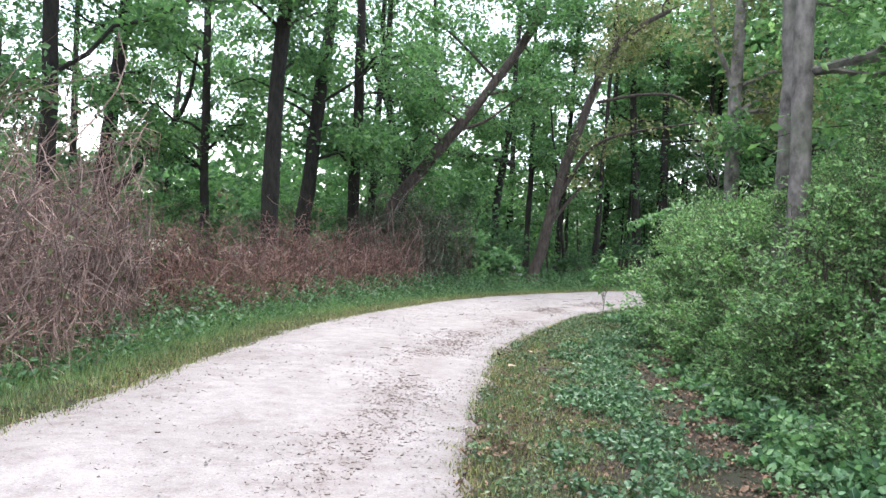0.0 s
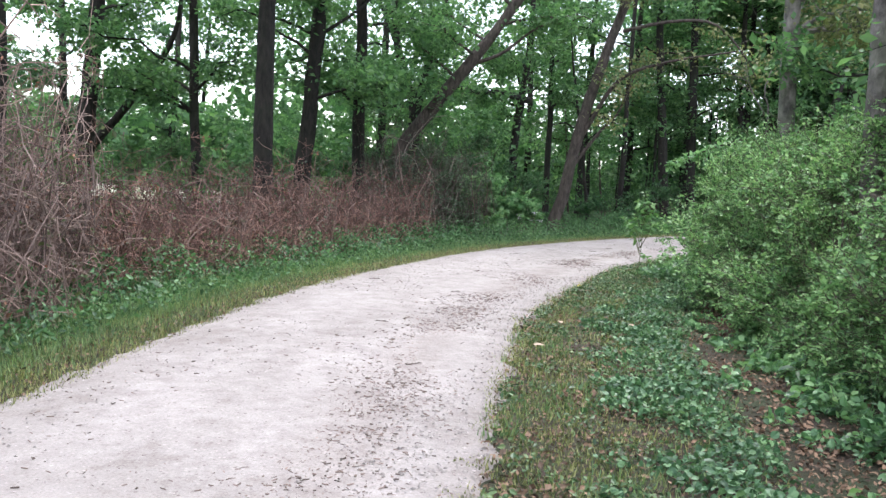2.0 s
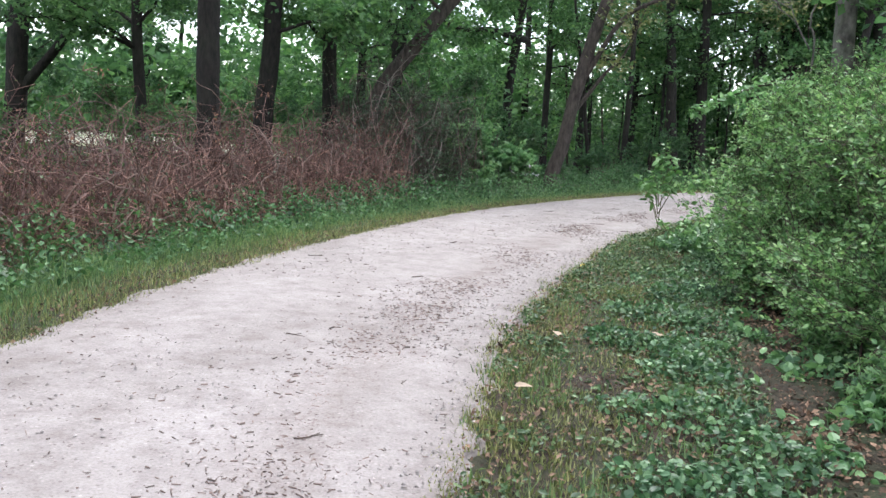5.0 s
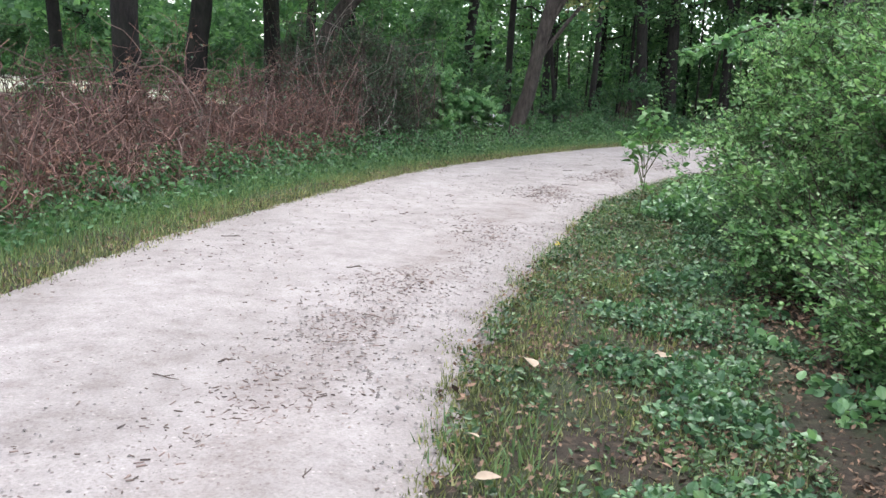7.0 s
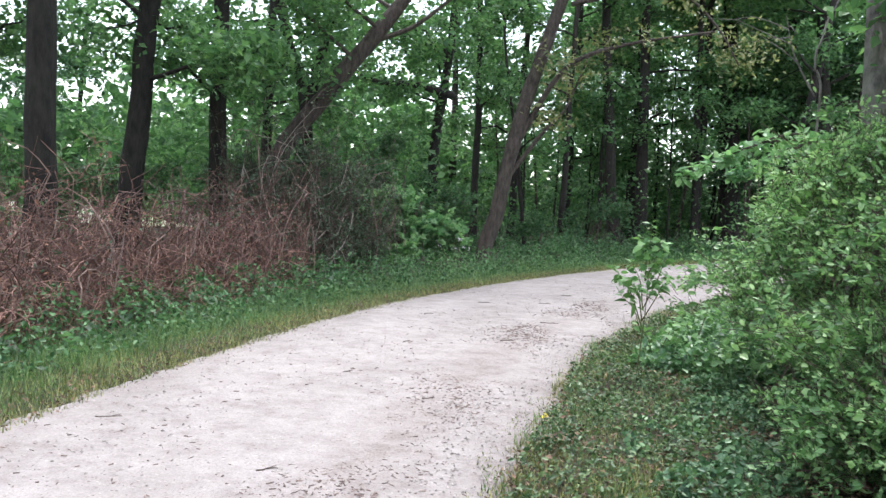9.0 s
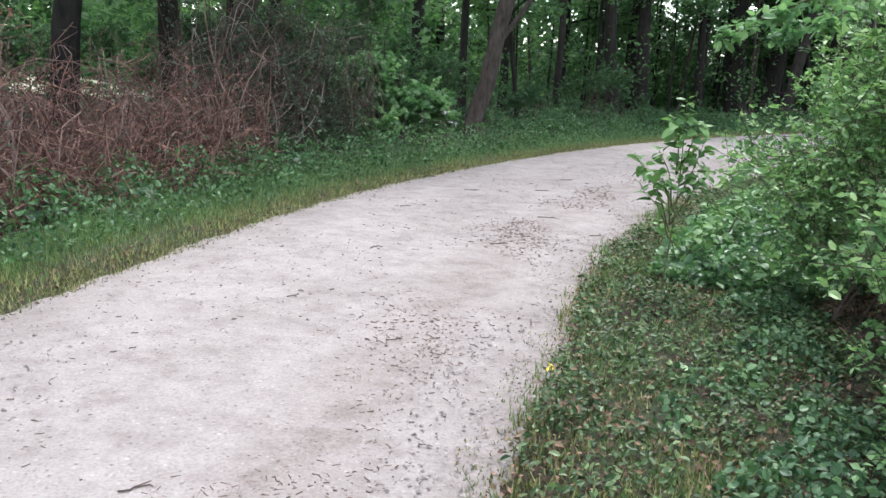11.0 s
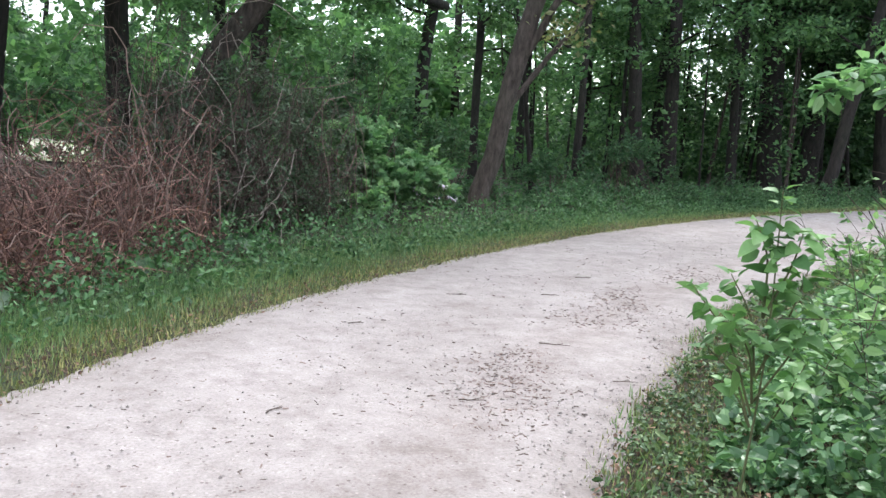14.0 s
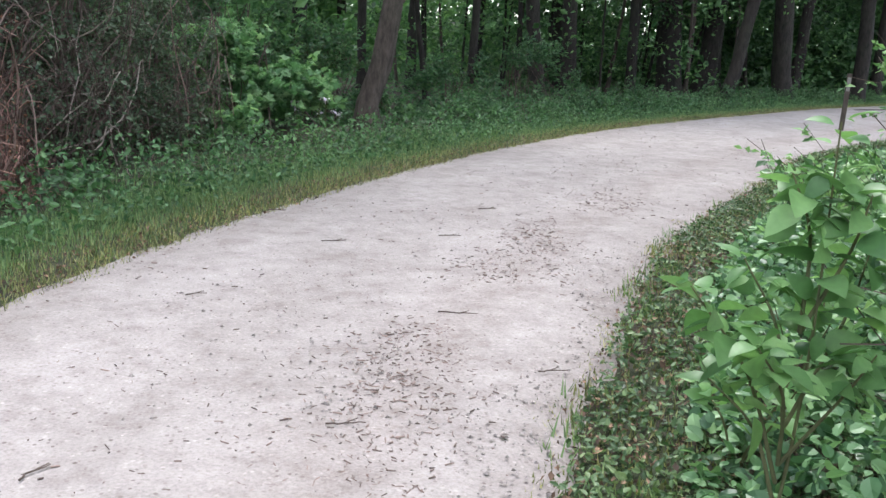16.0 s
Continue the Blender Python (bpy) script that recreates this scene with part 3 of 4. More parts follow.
# ---- shrubs ----
def shrub(name, x, y, r, h, label, leaf_mat, n_leaves, leaf=0.05, shape=LEAF_SMALL, group="", stem_mat=None, squash=1.0, n_stems=22, low=0.12):
    z = on_ground(x, y)
    ob = thing(name, (x, y, z), label, "shrub", group)
    # stems fan out from the foot
    az = rng.uniform(0, 2 * np.pi, n_stems)
    top = rng.uniform(0.55, 1.0, n_stems) * h
    out = r * rng.uniform(0.1, 0.95, n_stems) * (1.1 - 0.5 * top / h)
    t = np.linspace(0, 1, 6)[None, :, None]
    foot = np.stack([x + 0.35 * r * rng.standard_normal(n_stems), y + 0.35 * r * squash * rng.standard_normal(n_stems), np.full(n_stems, z - 0.05)], 1)
    tip = np.stack([x + out * np.cos(az), y + out * np.sin(az) * squash, z + top], 1)
    q = foot[:, None] * (1 - t) + tip[:, None] * t + np.array([0, 0, 0.2 * h]) * (t * (1 - t))
    q[:, 1:] += 0.03 * rng.standard_normal((n_stems, 5, 3))
    for line in q:
        part("stem", tubes(line[None], np.linspace(0.012, 0.004, 6)[None], 4), stem_mat or M_TWIG, ob)
    # the mass is made of leafy lumps with dark gaps between; each lump is a bunch of shoots, each shoot a row of leaves
    n_cl = max(16, n_leaves // 420)
    a, c = rng.uniform(0, 2 * np.pi, n_cl), rng.uniform(-0.1, 1.0, n_cl)
    rad = rng.uniform(0.5, 1.0, n_cl) ** 0.5
    lump = 1 + 0.16 * np.sin(3 * a + 2 * c) + 0.12 * rng.standard_normal(n_cl)
    ring = np.sqrt(np.clip(1 - np.clip(c, 0, 1) ** 2.2, 0.03, 1))
    heart = np.stack([x + r * rad * lump * ring * np.cos(a), y + r * squash * rad * lump * ring * np.sin(a),
                      z + low * h + (h * (1 - low)) * np.clip(c, 0, 1) * (0.8 + 0.2 * rad) * (0.9 + 0.1 * lump)], 1)
    out_way = unit(np.stack([np.cos(a) * ring, np.sin(a) * ring, 0.3 + 0.8 * np.clip(c, 0, 1)], 1))
    per = 13
    n_sh = max(60, n_leaves // per)
    k = rng.integers(0, n_cl, n_sh)
    unit_size = 0.5 + 0.5 * min(r, 1.2)
    mid = heart[k] - out_way[k] * 0.1 * unit_size + rng.standard_normal((n_sh, 3)) * np.array([0.15, 0.15, 0.11]) * unit_size
    way = unit(out_way[k] * 0.8 + np.array([0, 0, 0.25]) + 0.65 * rng.standard_normal((n_sh, 3)))
    length = rng.uniform(0.10, 0.26, n_sh) * unit_size * np.where(rng.uniform(0, 1, n_sh) < 0.12, 1.9, 1.0)
    i = np.repeat(np.arange(n_sh), per)
    s = np.tile(np.linspace(0.05, 1.0, per), n_sh)[:, None]
    turn = np.tile(np.where(np.arange(per) % 2, 1.0, -1.0), n_sh)[:, None]
    across = unit(np.cross(way, np.array([0.15, 0.1, 1.0])))[i]
    pos = mid[i] + way[i] * s * length[i][:, None] + np.array([0, 0, -0.06]) * s ** 2 + 0.012 * rng.standard_normal((len(i), 3))
    pos[:, 2] = np.maximum(pos[:, 2], z + 0.02)
    size = leaf * (1.15 - 0.45 * s[:, 0])
    part("foliage", leaves(pos, size, 0.9, shape, 0.15, 0.25, out=way[i] * (0.35 + s) + across * turn * (1.1 - 0.6 * s)), leaf_mat, ob, kind="stuff")
    shoots = np.stack([mid - way * 0.05 * h, mid + way * length[:, None]], 1)
    part("fine_shoot", tubes(shoots, np.full((n_sh, 2), 0.0022), 3), stem_mat or M_TWIG, ob, kind="stuff")
    return ob


HEDGE = "dense green leafy shrub beside the path"
for x, y, r, h, n in ((4.1, 5.9, 1.2, 1.75, 26000), (4.4, 8.2, 1.45, 2.5, 40000), (4.5, 10.6, 1.5, 2.65, 40000), (4.5, 12.8, 1.3, 2.35, 40000),
                      (4.6, 15.0, 1.18, 2.35, 36000), (3.9, 8.75, 0.85, 2.25, 16000), (4.3, 12.2, 0.9, 2.4, 16000), (6.2, 17.4, 1.5, 2.4, 9000), (3.72, 12.75, 0.6, 1.15, 13000), (3.5, 11.0, 0.5, 0.85, 11000), (3.55, 9.6, 0.5, 0.8, 11000),
                      (6.0, 7.5, 1.6, 3.6, 9000), (6.2, 11.0, 1.6, 4.2, 9000), (6.3, 14.2, 1.5, 3.4, 9000), (5.15, 8.7, 1.0, 4.7, 22000)):
    shrub("shrub", x, y, r, h, HEDGE, M_LEAF_SHRUB, n, 0.052 if y > 12 and n > 10000 else 0.046 if n > 10000 else 0.07, LEAF_MID if n > 25000 else LEAF_SMALL, "roadside shrubs", low=0.26 if y > 13.5 else 0.14)
shrub("shrub", 3.45, 6.15, 0.62, 1.15, "light green leafy bush at the verge", M_LEAF_BRIGHT, 6000, 0.06, LEAF_MID, low=0.05)
shrub("shrub", 0.85, 26.9, 0.95, 1.5, "bright green young maple bush at the wood's edge", M_LEAF_BRIGHT, 8500, 0.125, LEAF_LOBED, low=0.25)
UNDER = "dark green understory bush behind the grass"
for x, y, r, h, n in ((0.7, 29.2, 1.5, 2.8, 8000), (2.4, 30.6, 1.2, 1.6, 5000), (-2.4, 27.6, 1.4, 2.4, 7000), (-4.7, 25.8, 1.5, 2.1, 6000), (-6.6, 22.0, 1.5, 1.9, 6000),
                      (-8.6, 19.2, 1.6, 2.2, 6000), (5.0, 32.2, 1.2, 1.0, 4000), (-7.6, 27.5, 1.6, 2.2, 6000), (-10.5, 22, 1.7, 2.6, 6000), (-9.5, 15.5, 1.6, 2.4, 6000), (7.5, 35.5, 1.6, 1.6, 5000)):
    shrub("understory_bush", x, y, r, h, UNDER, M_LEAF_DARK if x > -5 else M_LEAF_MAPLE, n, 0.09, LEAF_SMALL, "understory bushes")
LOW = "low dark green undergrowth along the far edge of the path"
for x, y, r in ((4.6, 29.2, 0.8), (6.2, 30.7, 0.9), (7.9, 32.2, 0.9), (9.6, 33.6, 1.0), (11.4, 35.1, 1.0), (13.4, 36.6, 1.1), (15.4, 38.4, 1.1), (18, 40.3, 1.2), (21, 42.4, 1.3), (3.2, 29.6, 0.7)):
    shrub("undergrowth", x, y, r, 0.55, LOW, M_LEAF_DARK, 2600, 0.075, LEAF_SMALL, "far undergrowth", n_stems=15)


for x, y, r, h, n in ((-0.75, 25.1, 1.05, 2.5, 9000), (-0.2, 28.4, 1.0, 2.2, 7000), (-1.9, 25.6, 0.9, 1.9, 6000)):
    shrub("thicket_bush", x, y, r, h, "grey-green twiggy bush in the dark thicket", M_LEAF_GREY, n, 0.06, LEAF_SMALL, "thicket bushes", n_stems=30, low=0.05)


# ---- young maple whose low branches hang towards the path ----
def hanging_maple(x, y):
    base = (x, y, on_ground(x, y))
    ob = thing("young_maple", base, "young maple with drooping branches of fresh green leaves", "tree")
    trunk = smooth([(x, y, base[2] - 0.1), (x - 0.05, y, 1.6), (x + 0.05, y + 0.05, 2.2), (x, y + 0.1, 2.8)], 14)
    part("trunk", tubes(trunk[None], np.linspace(0.05, 0.02, 14)[None], 8, 0.04), M_BARK_BROWN, ob, smooth_shade=True)
    ends = [(3.46, 16.55, 1.84, 2.3), (4.2, 16.4, 1.95, 2.2), (3.95, 16.75, 2.02, 2.3), (4.4, 17.6, 1.9, 2.2), (6.4, 17.9, 2.3, 2.4)]
    for ex, ey, ez, z0 in ends:
        line = smooth([(x - 0.02, y + 0.02, z0), ((x + ex) / 2, (y + ey) / 2, (z0 + ez) / 2 + 0.22), (ex + 0.12 * (x - ex), ey + 0.12 * (y - ey), ez + 0.13), (ex, ey, ez)], 12)
        limb = part("branch", tubes(line[None], np.linspace(0.016, 0.003, 12)[None], 5), M_BARK_BROWN, ob)
        n = 150
        i = rng.uniform(2.5, 10.99, n)
        j = i.astype(int)
        p = line[j] * (1 - i + j)[:, None] + line[j + 1] * (i - j)[:, None]
        p = p + rng.standard_normal((n, 3)) * np.array([0.16, 0.16, 0.05]) * ((11.5 - i) / 9)[:, None].clip(0.15)
        part("spray", leaves(p, 0.095, 1.0, LEAF_MID, 1.1, 0.25), M_LEAF_BRIGHT, limb, kind="stuff")


hanging_maple(5.6, 17.2)


# ---- dry brambles ----
def wander(foot, length, curl, weight, k):
    """Stems that rise from their feet, wander, and bend over under their own weight."""
    n = len(foot)
    d = unit(0.45 * rng.standard_normal((n, 3)) + np.array([0, 0, 1.0]))
    q = [foot]
    for i in range(k - 1):
        d = unit(d + curl * rng.standard_normal((n, 3)) + np.array([0, 0, -weight * (i / k) * 1.6]))
        q.append(q[-1] + d * (length / (k - 1))[:, None])
    return np.stack(q, 1)


def gathered(q, x, y, rx, ry, z, h):
    """Stems drawn in to a mound: what strays past its outline bends back."""
    q = q.copy()
    off = (q[..., :2] - np.array([x, y])) / np.array([rx, ry])
    r = np.linalg.norm(off, axis=-1, keepdims=True)
    q[..., :2] = np.array([x, y]) + off * np.where(r > 1.05, (1.05 + 0.16 * (r - 1.05)) / np.maximum(r, 1e-6), 1.0) * np.array([rx, ry])
    over = q[..., 2] - z - h * (1.0 - 0.28 * np.clip(r[..., 0] - 0.3, 0, 1))
    q[..., 2] -= 0.3 * np.maximum(over, 0)
    q[..., 2] = np.maximum(q[..., 2], z - 0.04)
    return q


def bramble(name, x, y, rx, ry, h, canes, label, mat, group="", leafy=0, curl=0.24, weight=0.24, green=M_LEAF_GREY, pale=None, n_leaf=0.05, dead=0):
    z = on_ground(x, y)
    ob = thing(name, (x, y, z), label, "bramble", group)
    n, k = canes, 8

    def feet(m):
        a, rad = rng.uniform(0, 2 * np.pi, m), np.sqrt(rng.uniform(0, 1, m))
        return np.stack([x + rx * rad * np.cos(a), y + ry * rad * np.sin(a), np.full(m, z - 0.04)], 1), rad

    foot, rad = feet(n)
    tall = np.array([0.8 + 1.0 * noise.noise((float(p[0]) * 1.6, float(p[1]) * 1.6, 3.0)) for p in foot])
    q = wander(foot, h * 1.75 * tall.clip(0.4) * rng.uniform(0.5, 1.2, n) * (1 - 0.25 * rad ** 3), curl, weight, k)
    q = gathered(q, x, y, rx, ry, z, h)
    part("cane_tangle", tubes(q, np.linspace(1, 0.5, k)[None] * rng.uniform(0.0035, 0.0085, n)[:, None], 3), mat, ob, kind="stuff")
    # the stouter canes, one by one
    foot, rad = feet(26)
    w = wander(foot, h * rng.uniform(1.2, 2.3, 26), curl * 0.9, weight * 1.3, 12)
    w = gathered(w, x, y, rx, ry, z, h * 1.2)
    for line in w:
        part("cane", tubes(line[None], np.linspace(float(rng.uniform(0.008, 0.014)), 0.004, 12)[None], 5), pale or mat, ob)
    m = canes * 4
    i, j = rng.integers(0, n, m), rng.integers(1, k, m)
    s = q[i, j]
    d = unit(rng.standard_normal((m, 3)) + np.array([0, 0, 0.2])) * rng.uniform(0.1, 0.42, m)[:, None]
    t4 = np.linspace(0, 1, 3)[None, :, None]
    w = s[:, None] + d[:, None] * t4 + np.array([0, 0, -0.08]) * t4 ** 2
    w[:, 1:] += 0.03 * rng.standard_normal((m, 2, 3))
    part("twig_tangle", tubes(w, np.tile(np.linspace(0.0055, 0.003, 3), (m, 1)), 3), mat, ob, kind="stuff")
    if leafy:
        i, j = rng.integers(0, m, leafy), rng.integers(1, 3, leafy)
        part("foliage", leaves(w[i, j] + 0.04 * rng.standard_normal((leafy, 3)), n_leaf, 0.6), green, ob, kind="stuff")
    if dead:
        # withered leaves still hang in bunches
        i, j = rng.integers(0, max(m // 9, 1), dead) * 9, rng.integers(1, 3, dead)
        part("withered_leaves", leaves(w[i, j] + 0.05 * rng.standard_normal((dead, 3)), 0.04, 0.2), M_DEAD_LEAF, ob, kind="stuff")
    return ob


DRY = "dry reddish-brown bramble thicket beside the grass verge"
TALL = "tall tangled mound of dry grey-brown vines"
for x, y, rx, ry, h, n in ((-4.75, 12.3, 1.15, 1.1, 1.55, 380), (-4.05, 13.9, 1.15, 1.1, 1.15, 400), (-3.6, 15.5, 1.1, 1.05, 1.3, 400), (-3.25, 17.1, 1.1, 1.0, 1.15, 400),
                           (-2.75, 18.7, 1.1, 1.0, 1.4, 400), (-2.1, 20.3, 1.05, 1.0, 1.2, 400), (-1.6, 21.8, 0.95, 0.9, 1.6, 380), (-5.4, 14.6, 1.1, 1.3, 1.4, 300), (-4.9, 17.5, 1.1, 1.3, 1.4, 300), (-3.9, 20.0, 1.0, 1.2, 1.4, 260)):
    bramble("bramble_thicket", x, y, rx, ry, h, n, DRY, M_CANE, "dry brambles", curl=0.38, leafy=1300 if y < 14.8 else 500, pale=M_CANE_GREY, green=M_LEAF_OLIVE_DARK if y < 14.8 else M_LEAF_GREY, dead=1200)
for x, y, rx, ry, h, n in ((-4.75, 7.6, 1.3, 1.1, 2.2, 760), (-4.85, 9.3, 1.3, 1.1, 2.7, 860), (-5.1, 10.9, 1.2, 1.0, 2.7, 860), (-6.5, 9.5, 1.3, 1.4, 3.1, 600), (-4.8, 5.6, 1.3, 1.1, 1.9, 300)):
    bramble("vine_mound", x, y, rx, ry, h, n, TALL, M_CANE_GREY, "tall vine mounds", 2600, 0.62, 0.16, green=M_LEAF_OLIVE_DARK, dead=1500)
for x, y, z, r, turn in ((-3.62, 8.75, 0.45, 0.26, 0.5), (-3.7, 7.9, 0.6, 0.24, 1.1), (-3.9, 9.6, 0.8, 0.3, 0.2)):
    t = np.linspace(-0.6, 4.6, 22)
    bend = r * (1 + 0.25 * np.sin(1.7 * t + turn))
    curl_line = np.stack([x + 0.10 * np.sin(2 * t) + bend * np.cos(t) * math.sin(turn), y + bend * np.cos(t) * math.cos(turn), z + bend * 0.9 * np.sin(t) + 0.04 * t], 1)
    vine = thing("curled_vine", (x, y, on_ground(x, y)), "thick dry vine curled in a loop beside the mound", "vine", "curled vines")
    part("loop", tubes(curl_line[None], np.linspace(0.010, 0.005, 22)[None], 6), M_CANE_GREY, vine, smooth_shade=True)
    part("stem", tubes(smooth([(x - 0.15, y, on_ground(x, y) - 0.05), (x - 0.05, y + 0.05, z * 0.4), tuple(curl_line[0])], 8)[None], np.full((1, 8), 0.010), 6), M_CANE_GREY, vine, smooth_shade=True)
for x, y, rx, ry, h, n in ((-1.2, 24.2, 1.0, 0.9, 2.7, 260), (-0.3, 25.6, 1.0, 0.9, 2.1, 220)):
    bramble("vine_thicket", x, y, rx, ry, h, n, "dark thicket of twigs and grey-green vine leaves", M_TWIG, "vine thickets", 9000, 0.34, 0.2, pale=M_CANE_PALE if y < 25 else M_CANE_GREY)


# ---- verges ----
def strip(n, side, near, far, y0, y1):
    """Places on one side of the path, between two distances off its edge."""
    edge = EDGE_LEFT if side < 0 else EDGE_RIGHT
    keep = np.where((edge[:, 1] > y0) & (edge[:, 1] < y1))[0]
    seg = np.linalg.norm(np.diff(edge[keep], axis=0), axis=1)
    cum = np.concatenate([[0], np.cumsum(seg)])
    s = rng.uniform(0, cum[-1], n)
    x, y = np.interp(s, cum, edge[keep, 0]), np.interp(s, cum, edge[keep, 1])
    tan = unit(np.gradient(edge[keep], axis=0))
    tx, ty = np.interp(s, cum, tan[:, 0]), np.interp(s, cum, tan[:, 1])
    d = near + (far - near) * rng.uniform(0, 1, n)
    x, y = x + side * ty * d, y - side * tx * d
    return x, y, d


def blades(x, y, h, width=0.006):
    n = len(x)
    z = ground_z(x, y) - 0.01
    a = rng.uniform(0, 2 * np.pi, n)
    side = np.stack([-np.sin(a), np.cos(a), np.zeros(n)], 1) * width * rng.uniform(0.7, 1.4, n)[:, None]
    lean = np.stack([np.cos(a), np.sin(a), np.zeros(n)], 1) * (h * rng.uniform(0.1, 0.8, n))[:, None]
    foot = np.stack([x, y, z], 1)
    up = np.array([0, 0, 1.0]) * h[:, None]
    v = np.stack([foot - side, foot + side, foot + lean + up * 0.95], 1)
    f3 = np.arange(n * 3).reshape(-1, 3)
    return v.reshape(-1, 3), f3


def stuff(name, geometry, material, label, category):
    return tagged(new(name, np_mesh(name, geometry[0], geometry[1], material)), label, category, kind="stuff")


def build_verges():
    x, y, d = strip(155000, -1, -0.06, 1.5, -3, 42)
    keep = rng.uniform(0, 1, len(x)) < np.clip(0.06 + d / 0.85, 0, 1)
    x, y, d = x[keep], y[keep], d[keep]
    h = (0.03 + 0.09 * np.clip(d / 0.8, 0, 1)) * rng.uniform(0.5, 1.4, len(x))
    stuff("grass", blades(x, y, h, 0.0038), M_GRASS, "green grass verge along the path", "grass")
    x, y, d = strip(84000, -1, -0.1, 0.85, -3, 42)
    stuff("grass", blades(x, y, rng.uniform(0.02, 0.075, len(x)), 0.0045), M_GRASS_DRY, "short worn olive grass at the gravel's edge", "grass")
    x, y, d = strip(51000, -1, 0.65, 2.3, -3, 42)
    z = ground_z(x, y)
    stuff("weeds", leaves(np.stack([x, y, z + rng.uniform(0.02, 0.40, len(x)) * np.clip(d * 0.9 - 0.3, 0.2, 1) * (0.6 + 0.8 * np.abs(np.sin(x * 3.1 + y * 1.7)))], 1), 0.05, 0.7, LEAF_MID), M_LEAF_COVER_TALL, "leafy green weeds at the brambles' foot", "weeds")
    x, y, d = strip(20000, -1, 0.8, 2.3, 2, 40)
    clump = np.array([noise.noise((p * 1.3, q * 1.3, 51.0)) for p, q in zip(x, y)])
    keep = clump > rng.uniform(-0.2, 0.4, len(x))
    x, y, d, clump = x[keep], y[keep], d[keep], clump[keep]
    stuff("tall_grass", blades(x, y, rng.uniform(0.12, 0.34, len(x)) * (0.8 + clump), 0.0045), M_GRASS, "tall grass and seed stalks by the thickets", "grass")
    # the other side: worn olive grass with clover and fallen bits, then a leafy band, then brown litter under the shrubs
    def field(x, y, scale, seed):
        return np.array([noise.noise((p * scale, q * scale, seed)) for p, q in zip(x, y)])

    x, y, d = strip(150000, 1, -0.04, 1.7, -3, 30)
    thin = field(x, y, 2.2, 11.0)
    keep = (rng.uniform(0, 1, len(x)) < np.clip(1.25 - 0.6 * d, 0.08, 1) * np.where(y > 13.5, 0.5, 1.0)) & (thin > -0.2 - 0.3 * (d > 0.15))
    x, y, thin = x[keep], y[keep], thin[keep]
    stuff("grass", blades(x, y, rng.uniform(0.02, 0.07, len(x)) * (0.8 + 0.9 * np.clip(thin, 0, 1)), 0.0048), M_GRASS_DRY, "short olive grass on the worn verge", "grass")
    x, y, d = strip(26000, 1, -0.05, 1.4, 2, 32)
    keep = field(x, y, 1.7, 21.0) > 0.14
    stuff("grass", blades(x[keep], y[keep], rng.uniform(0.04, 0.12, int(keep.sum())), 0.005), M_GRASS, "green grass tufts on the worn verge", "grass")
    x, y, d = strip(120000, 1, 0.05, 1.7, 2, 30)
    late = np.clip((y - 11.5) / 2.5, 0, 1)
    keep = field(x, y, 2.6, 2.0) + 0.45 * late > rng.uniform(-0.1, 0.6, len(x))
    x, y = x[keep], y[keep]
    stuff("clover", leaves(np.stack([x, y, ground_z(x, y) + rng.uniform(0.01, 0.06, len(x))], 1), 0.03, 1.0, LEAF_MID), M_LEAF_CLOVER, "small clover leaves among the short grass", "clover")
    # leafy band: tufts of larger leaves held above the soil, with gaps
    x, y, d = strip(150000, 1, 0.6, 2.7, -3, 30)
    clump = field(x, y, 1.9, 5.0) + 0.45 * field(x, y, 5.5, 15.0)
    grow = clump + 0.62 * np.exp(-((d - 1.3) / 0.36) ** 2) - (0.32 + 0.5 * field(x, y, 1.6, 71.0)) * np.exp(-((d - 2.0) / 0.32) ** 2) * (y < 14)
    keep = grow > rng.uniform(0.22, 0.5, len(x))
    x, y, d, grow = x[keep], y[keep], d[keep], grow[keep]
    stuff("ground_cover", leaves(np.stack([x, y, ground_z(x, y) + (0.03 + 0.17 * np.clip(grow - 0.2, 0, 0.8)) * rng.uniform(0.3, 1.0, len(x))], 1), 0.034, 0.8, LEAF_ROUND), M_LEAF_COVER, "creeping green ground cover on the verge", "ground cover")
    x, y, d = strip(60000, 1, 0.05, 3.6, 2, 28)
    keep = field(x, y, 1.4, 7.0) + 0.3 * field(x, y, 4.0, 17.0) + 0.55 * np.exp(-((d - 1.95 - 0.3 * field(x, y, 0.9, 81.0)) / 0.26) ** 2) + 0.05 * (d > 0.8) > rng.uniform(0.08, 0.6, len(x))
    x, y = x[keep], y[keep]
    stuff("leaf_litter", leaves(np.stack([x, y, ground_z(x, y) + rng.uniform(0.005, 0.035, len(x))], 1), 0.042, 1.2, LEAF_SMALL), M_LITTER, "fallen brown leaves among the verge plants", "leaf litter")
    x, y, d = strip(50000, 1, 0.0, 2.9, 2, 28)
    stuff("leaf_litter", leaves(np.stack([x, y, ground_z(x, y) + rng.uniform(0.0, 0.045, len(x))], 1), 0.024, 1.0), M_LITTER, "crumbled dry leaf bits on the verge", "leaf litter")
    x, y, d = strip(9000, -1, -0.08, 0.5, 2, 38)
    stuff("leaf_litter", leaves(np.stack([x, y, ground_z(x, y) + rng.uniform(0.0, 0.03, len(x))], 1), 0.025, 1.0), M_LITTER, "crumbled dry bits along the gravel's edge", "leaf litter")
    # weeds rise at the shrubs' foot
    x, y, d = strip(40000, 1, 1.6, 3.5, 4, 13.0)
    lump = field(x, y, 2.4, 61.0)
    keep = lump - 0.55 * np.clip((2.35 - d) / 0.6, 0, 1) > rng.uniform(-0.25, 0.2, len(x))
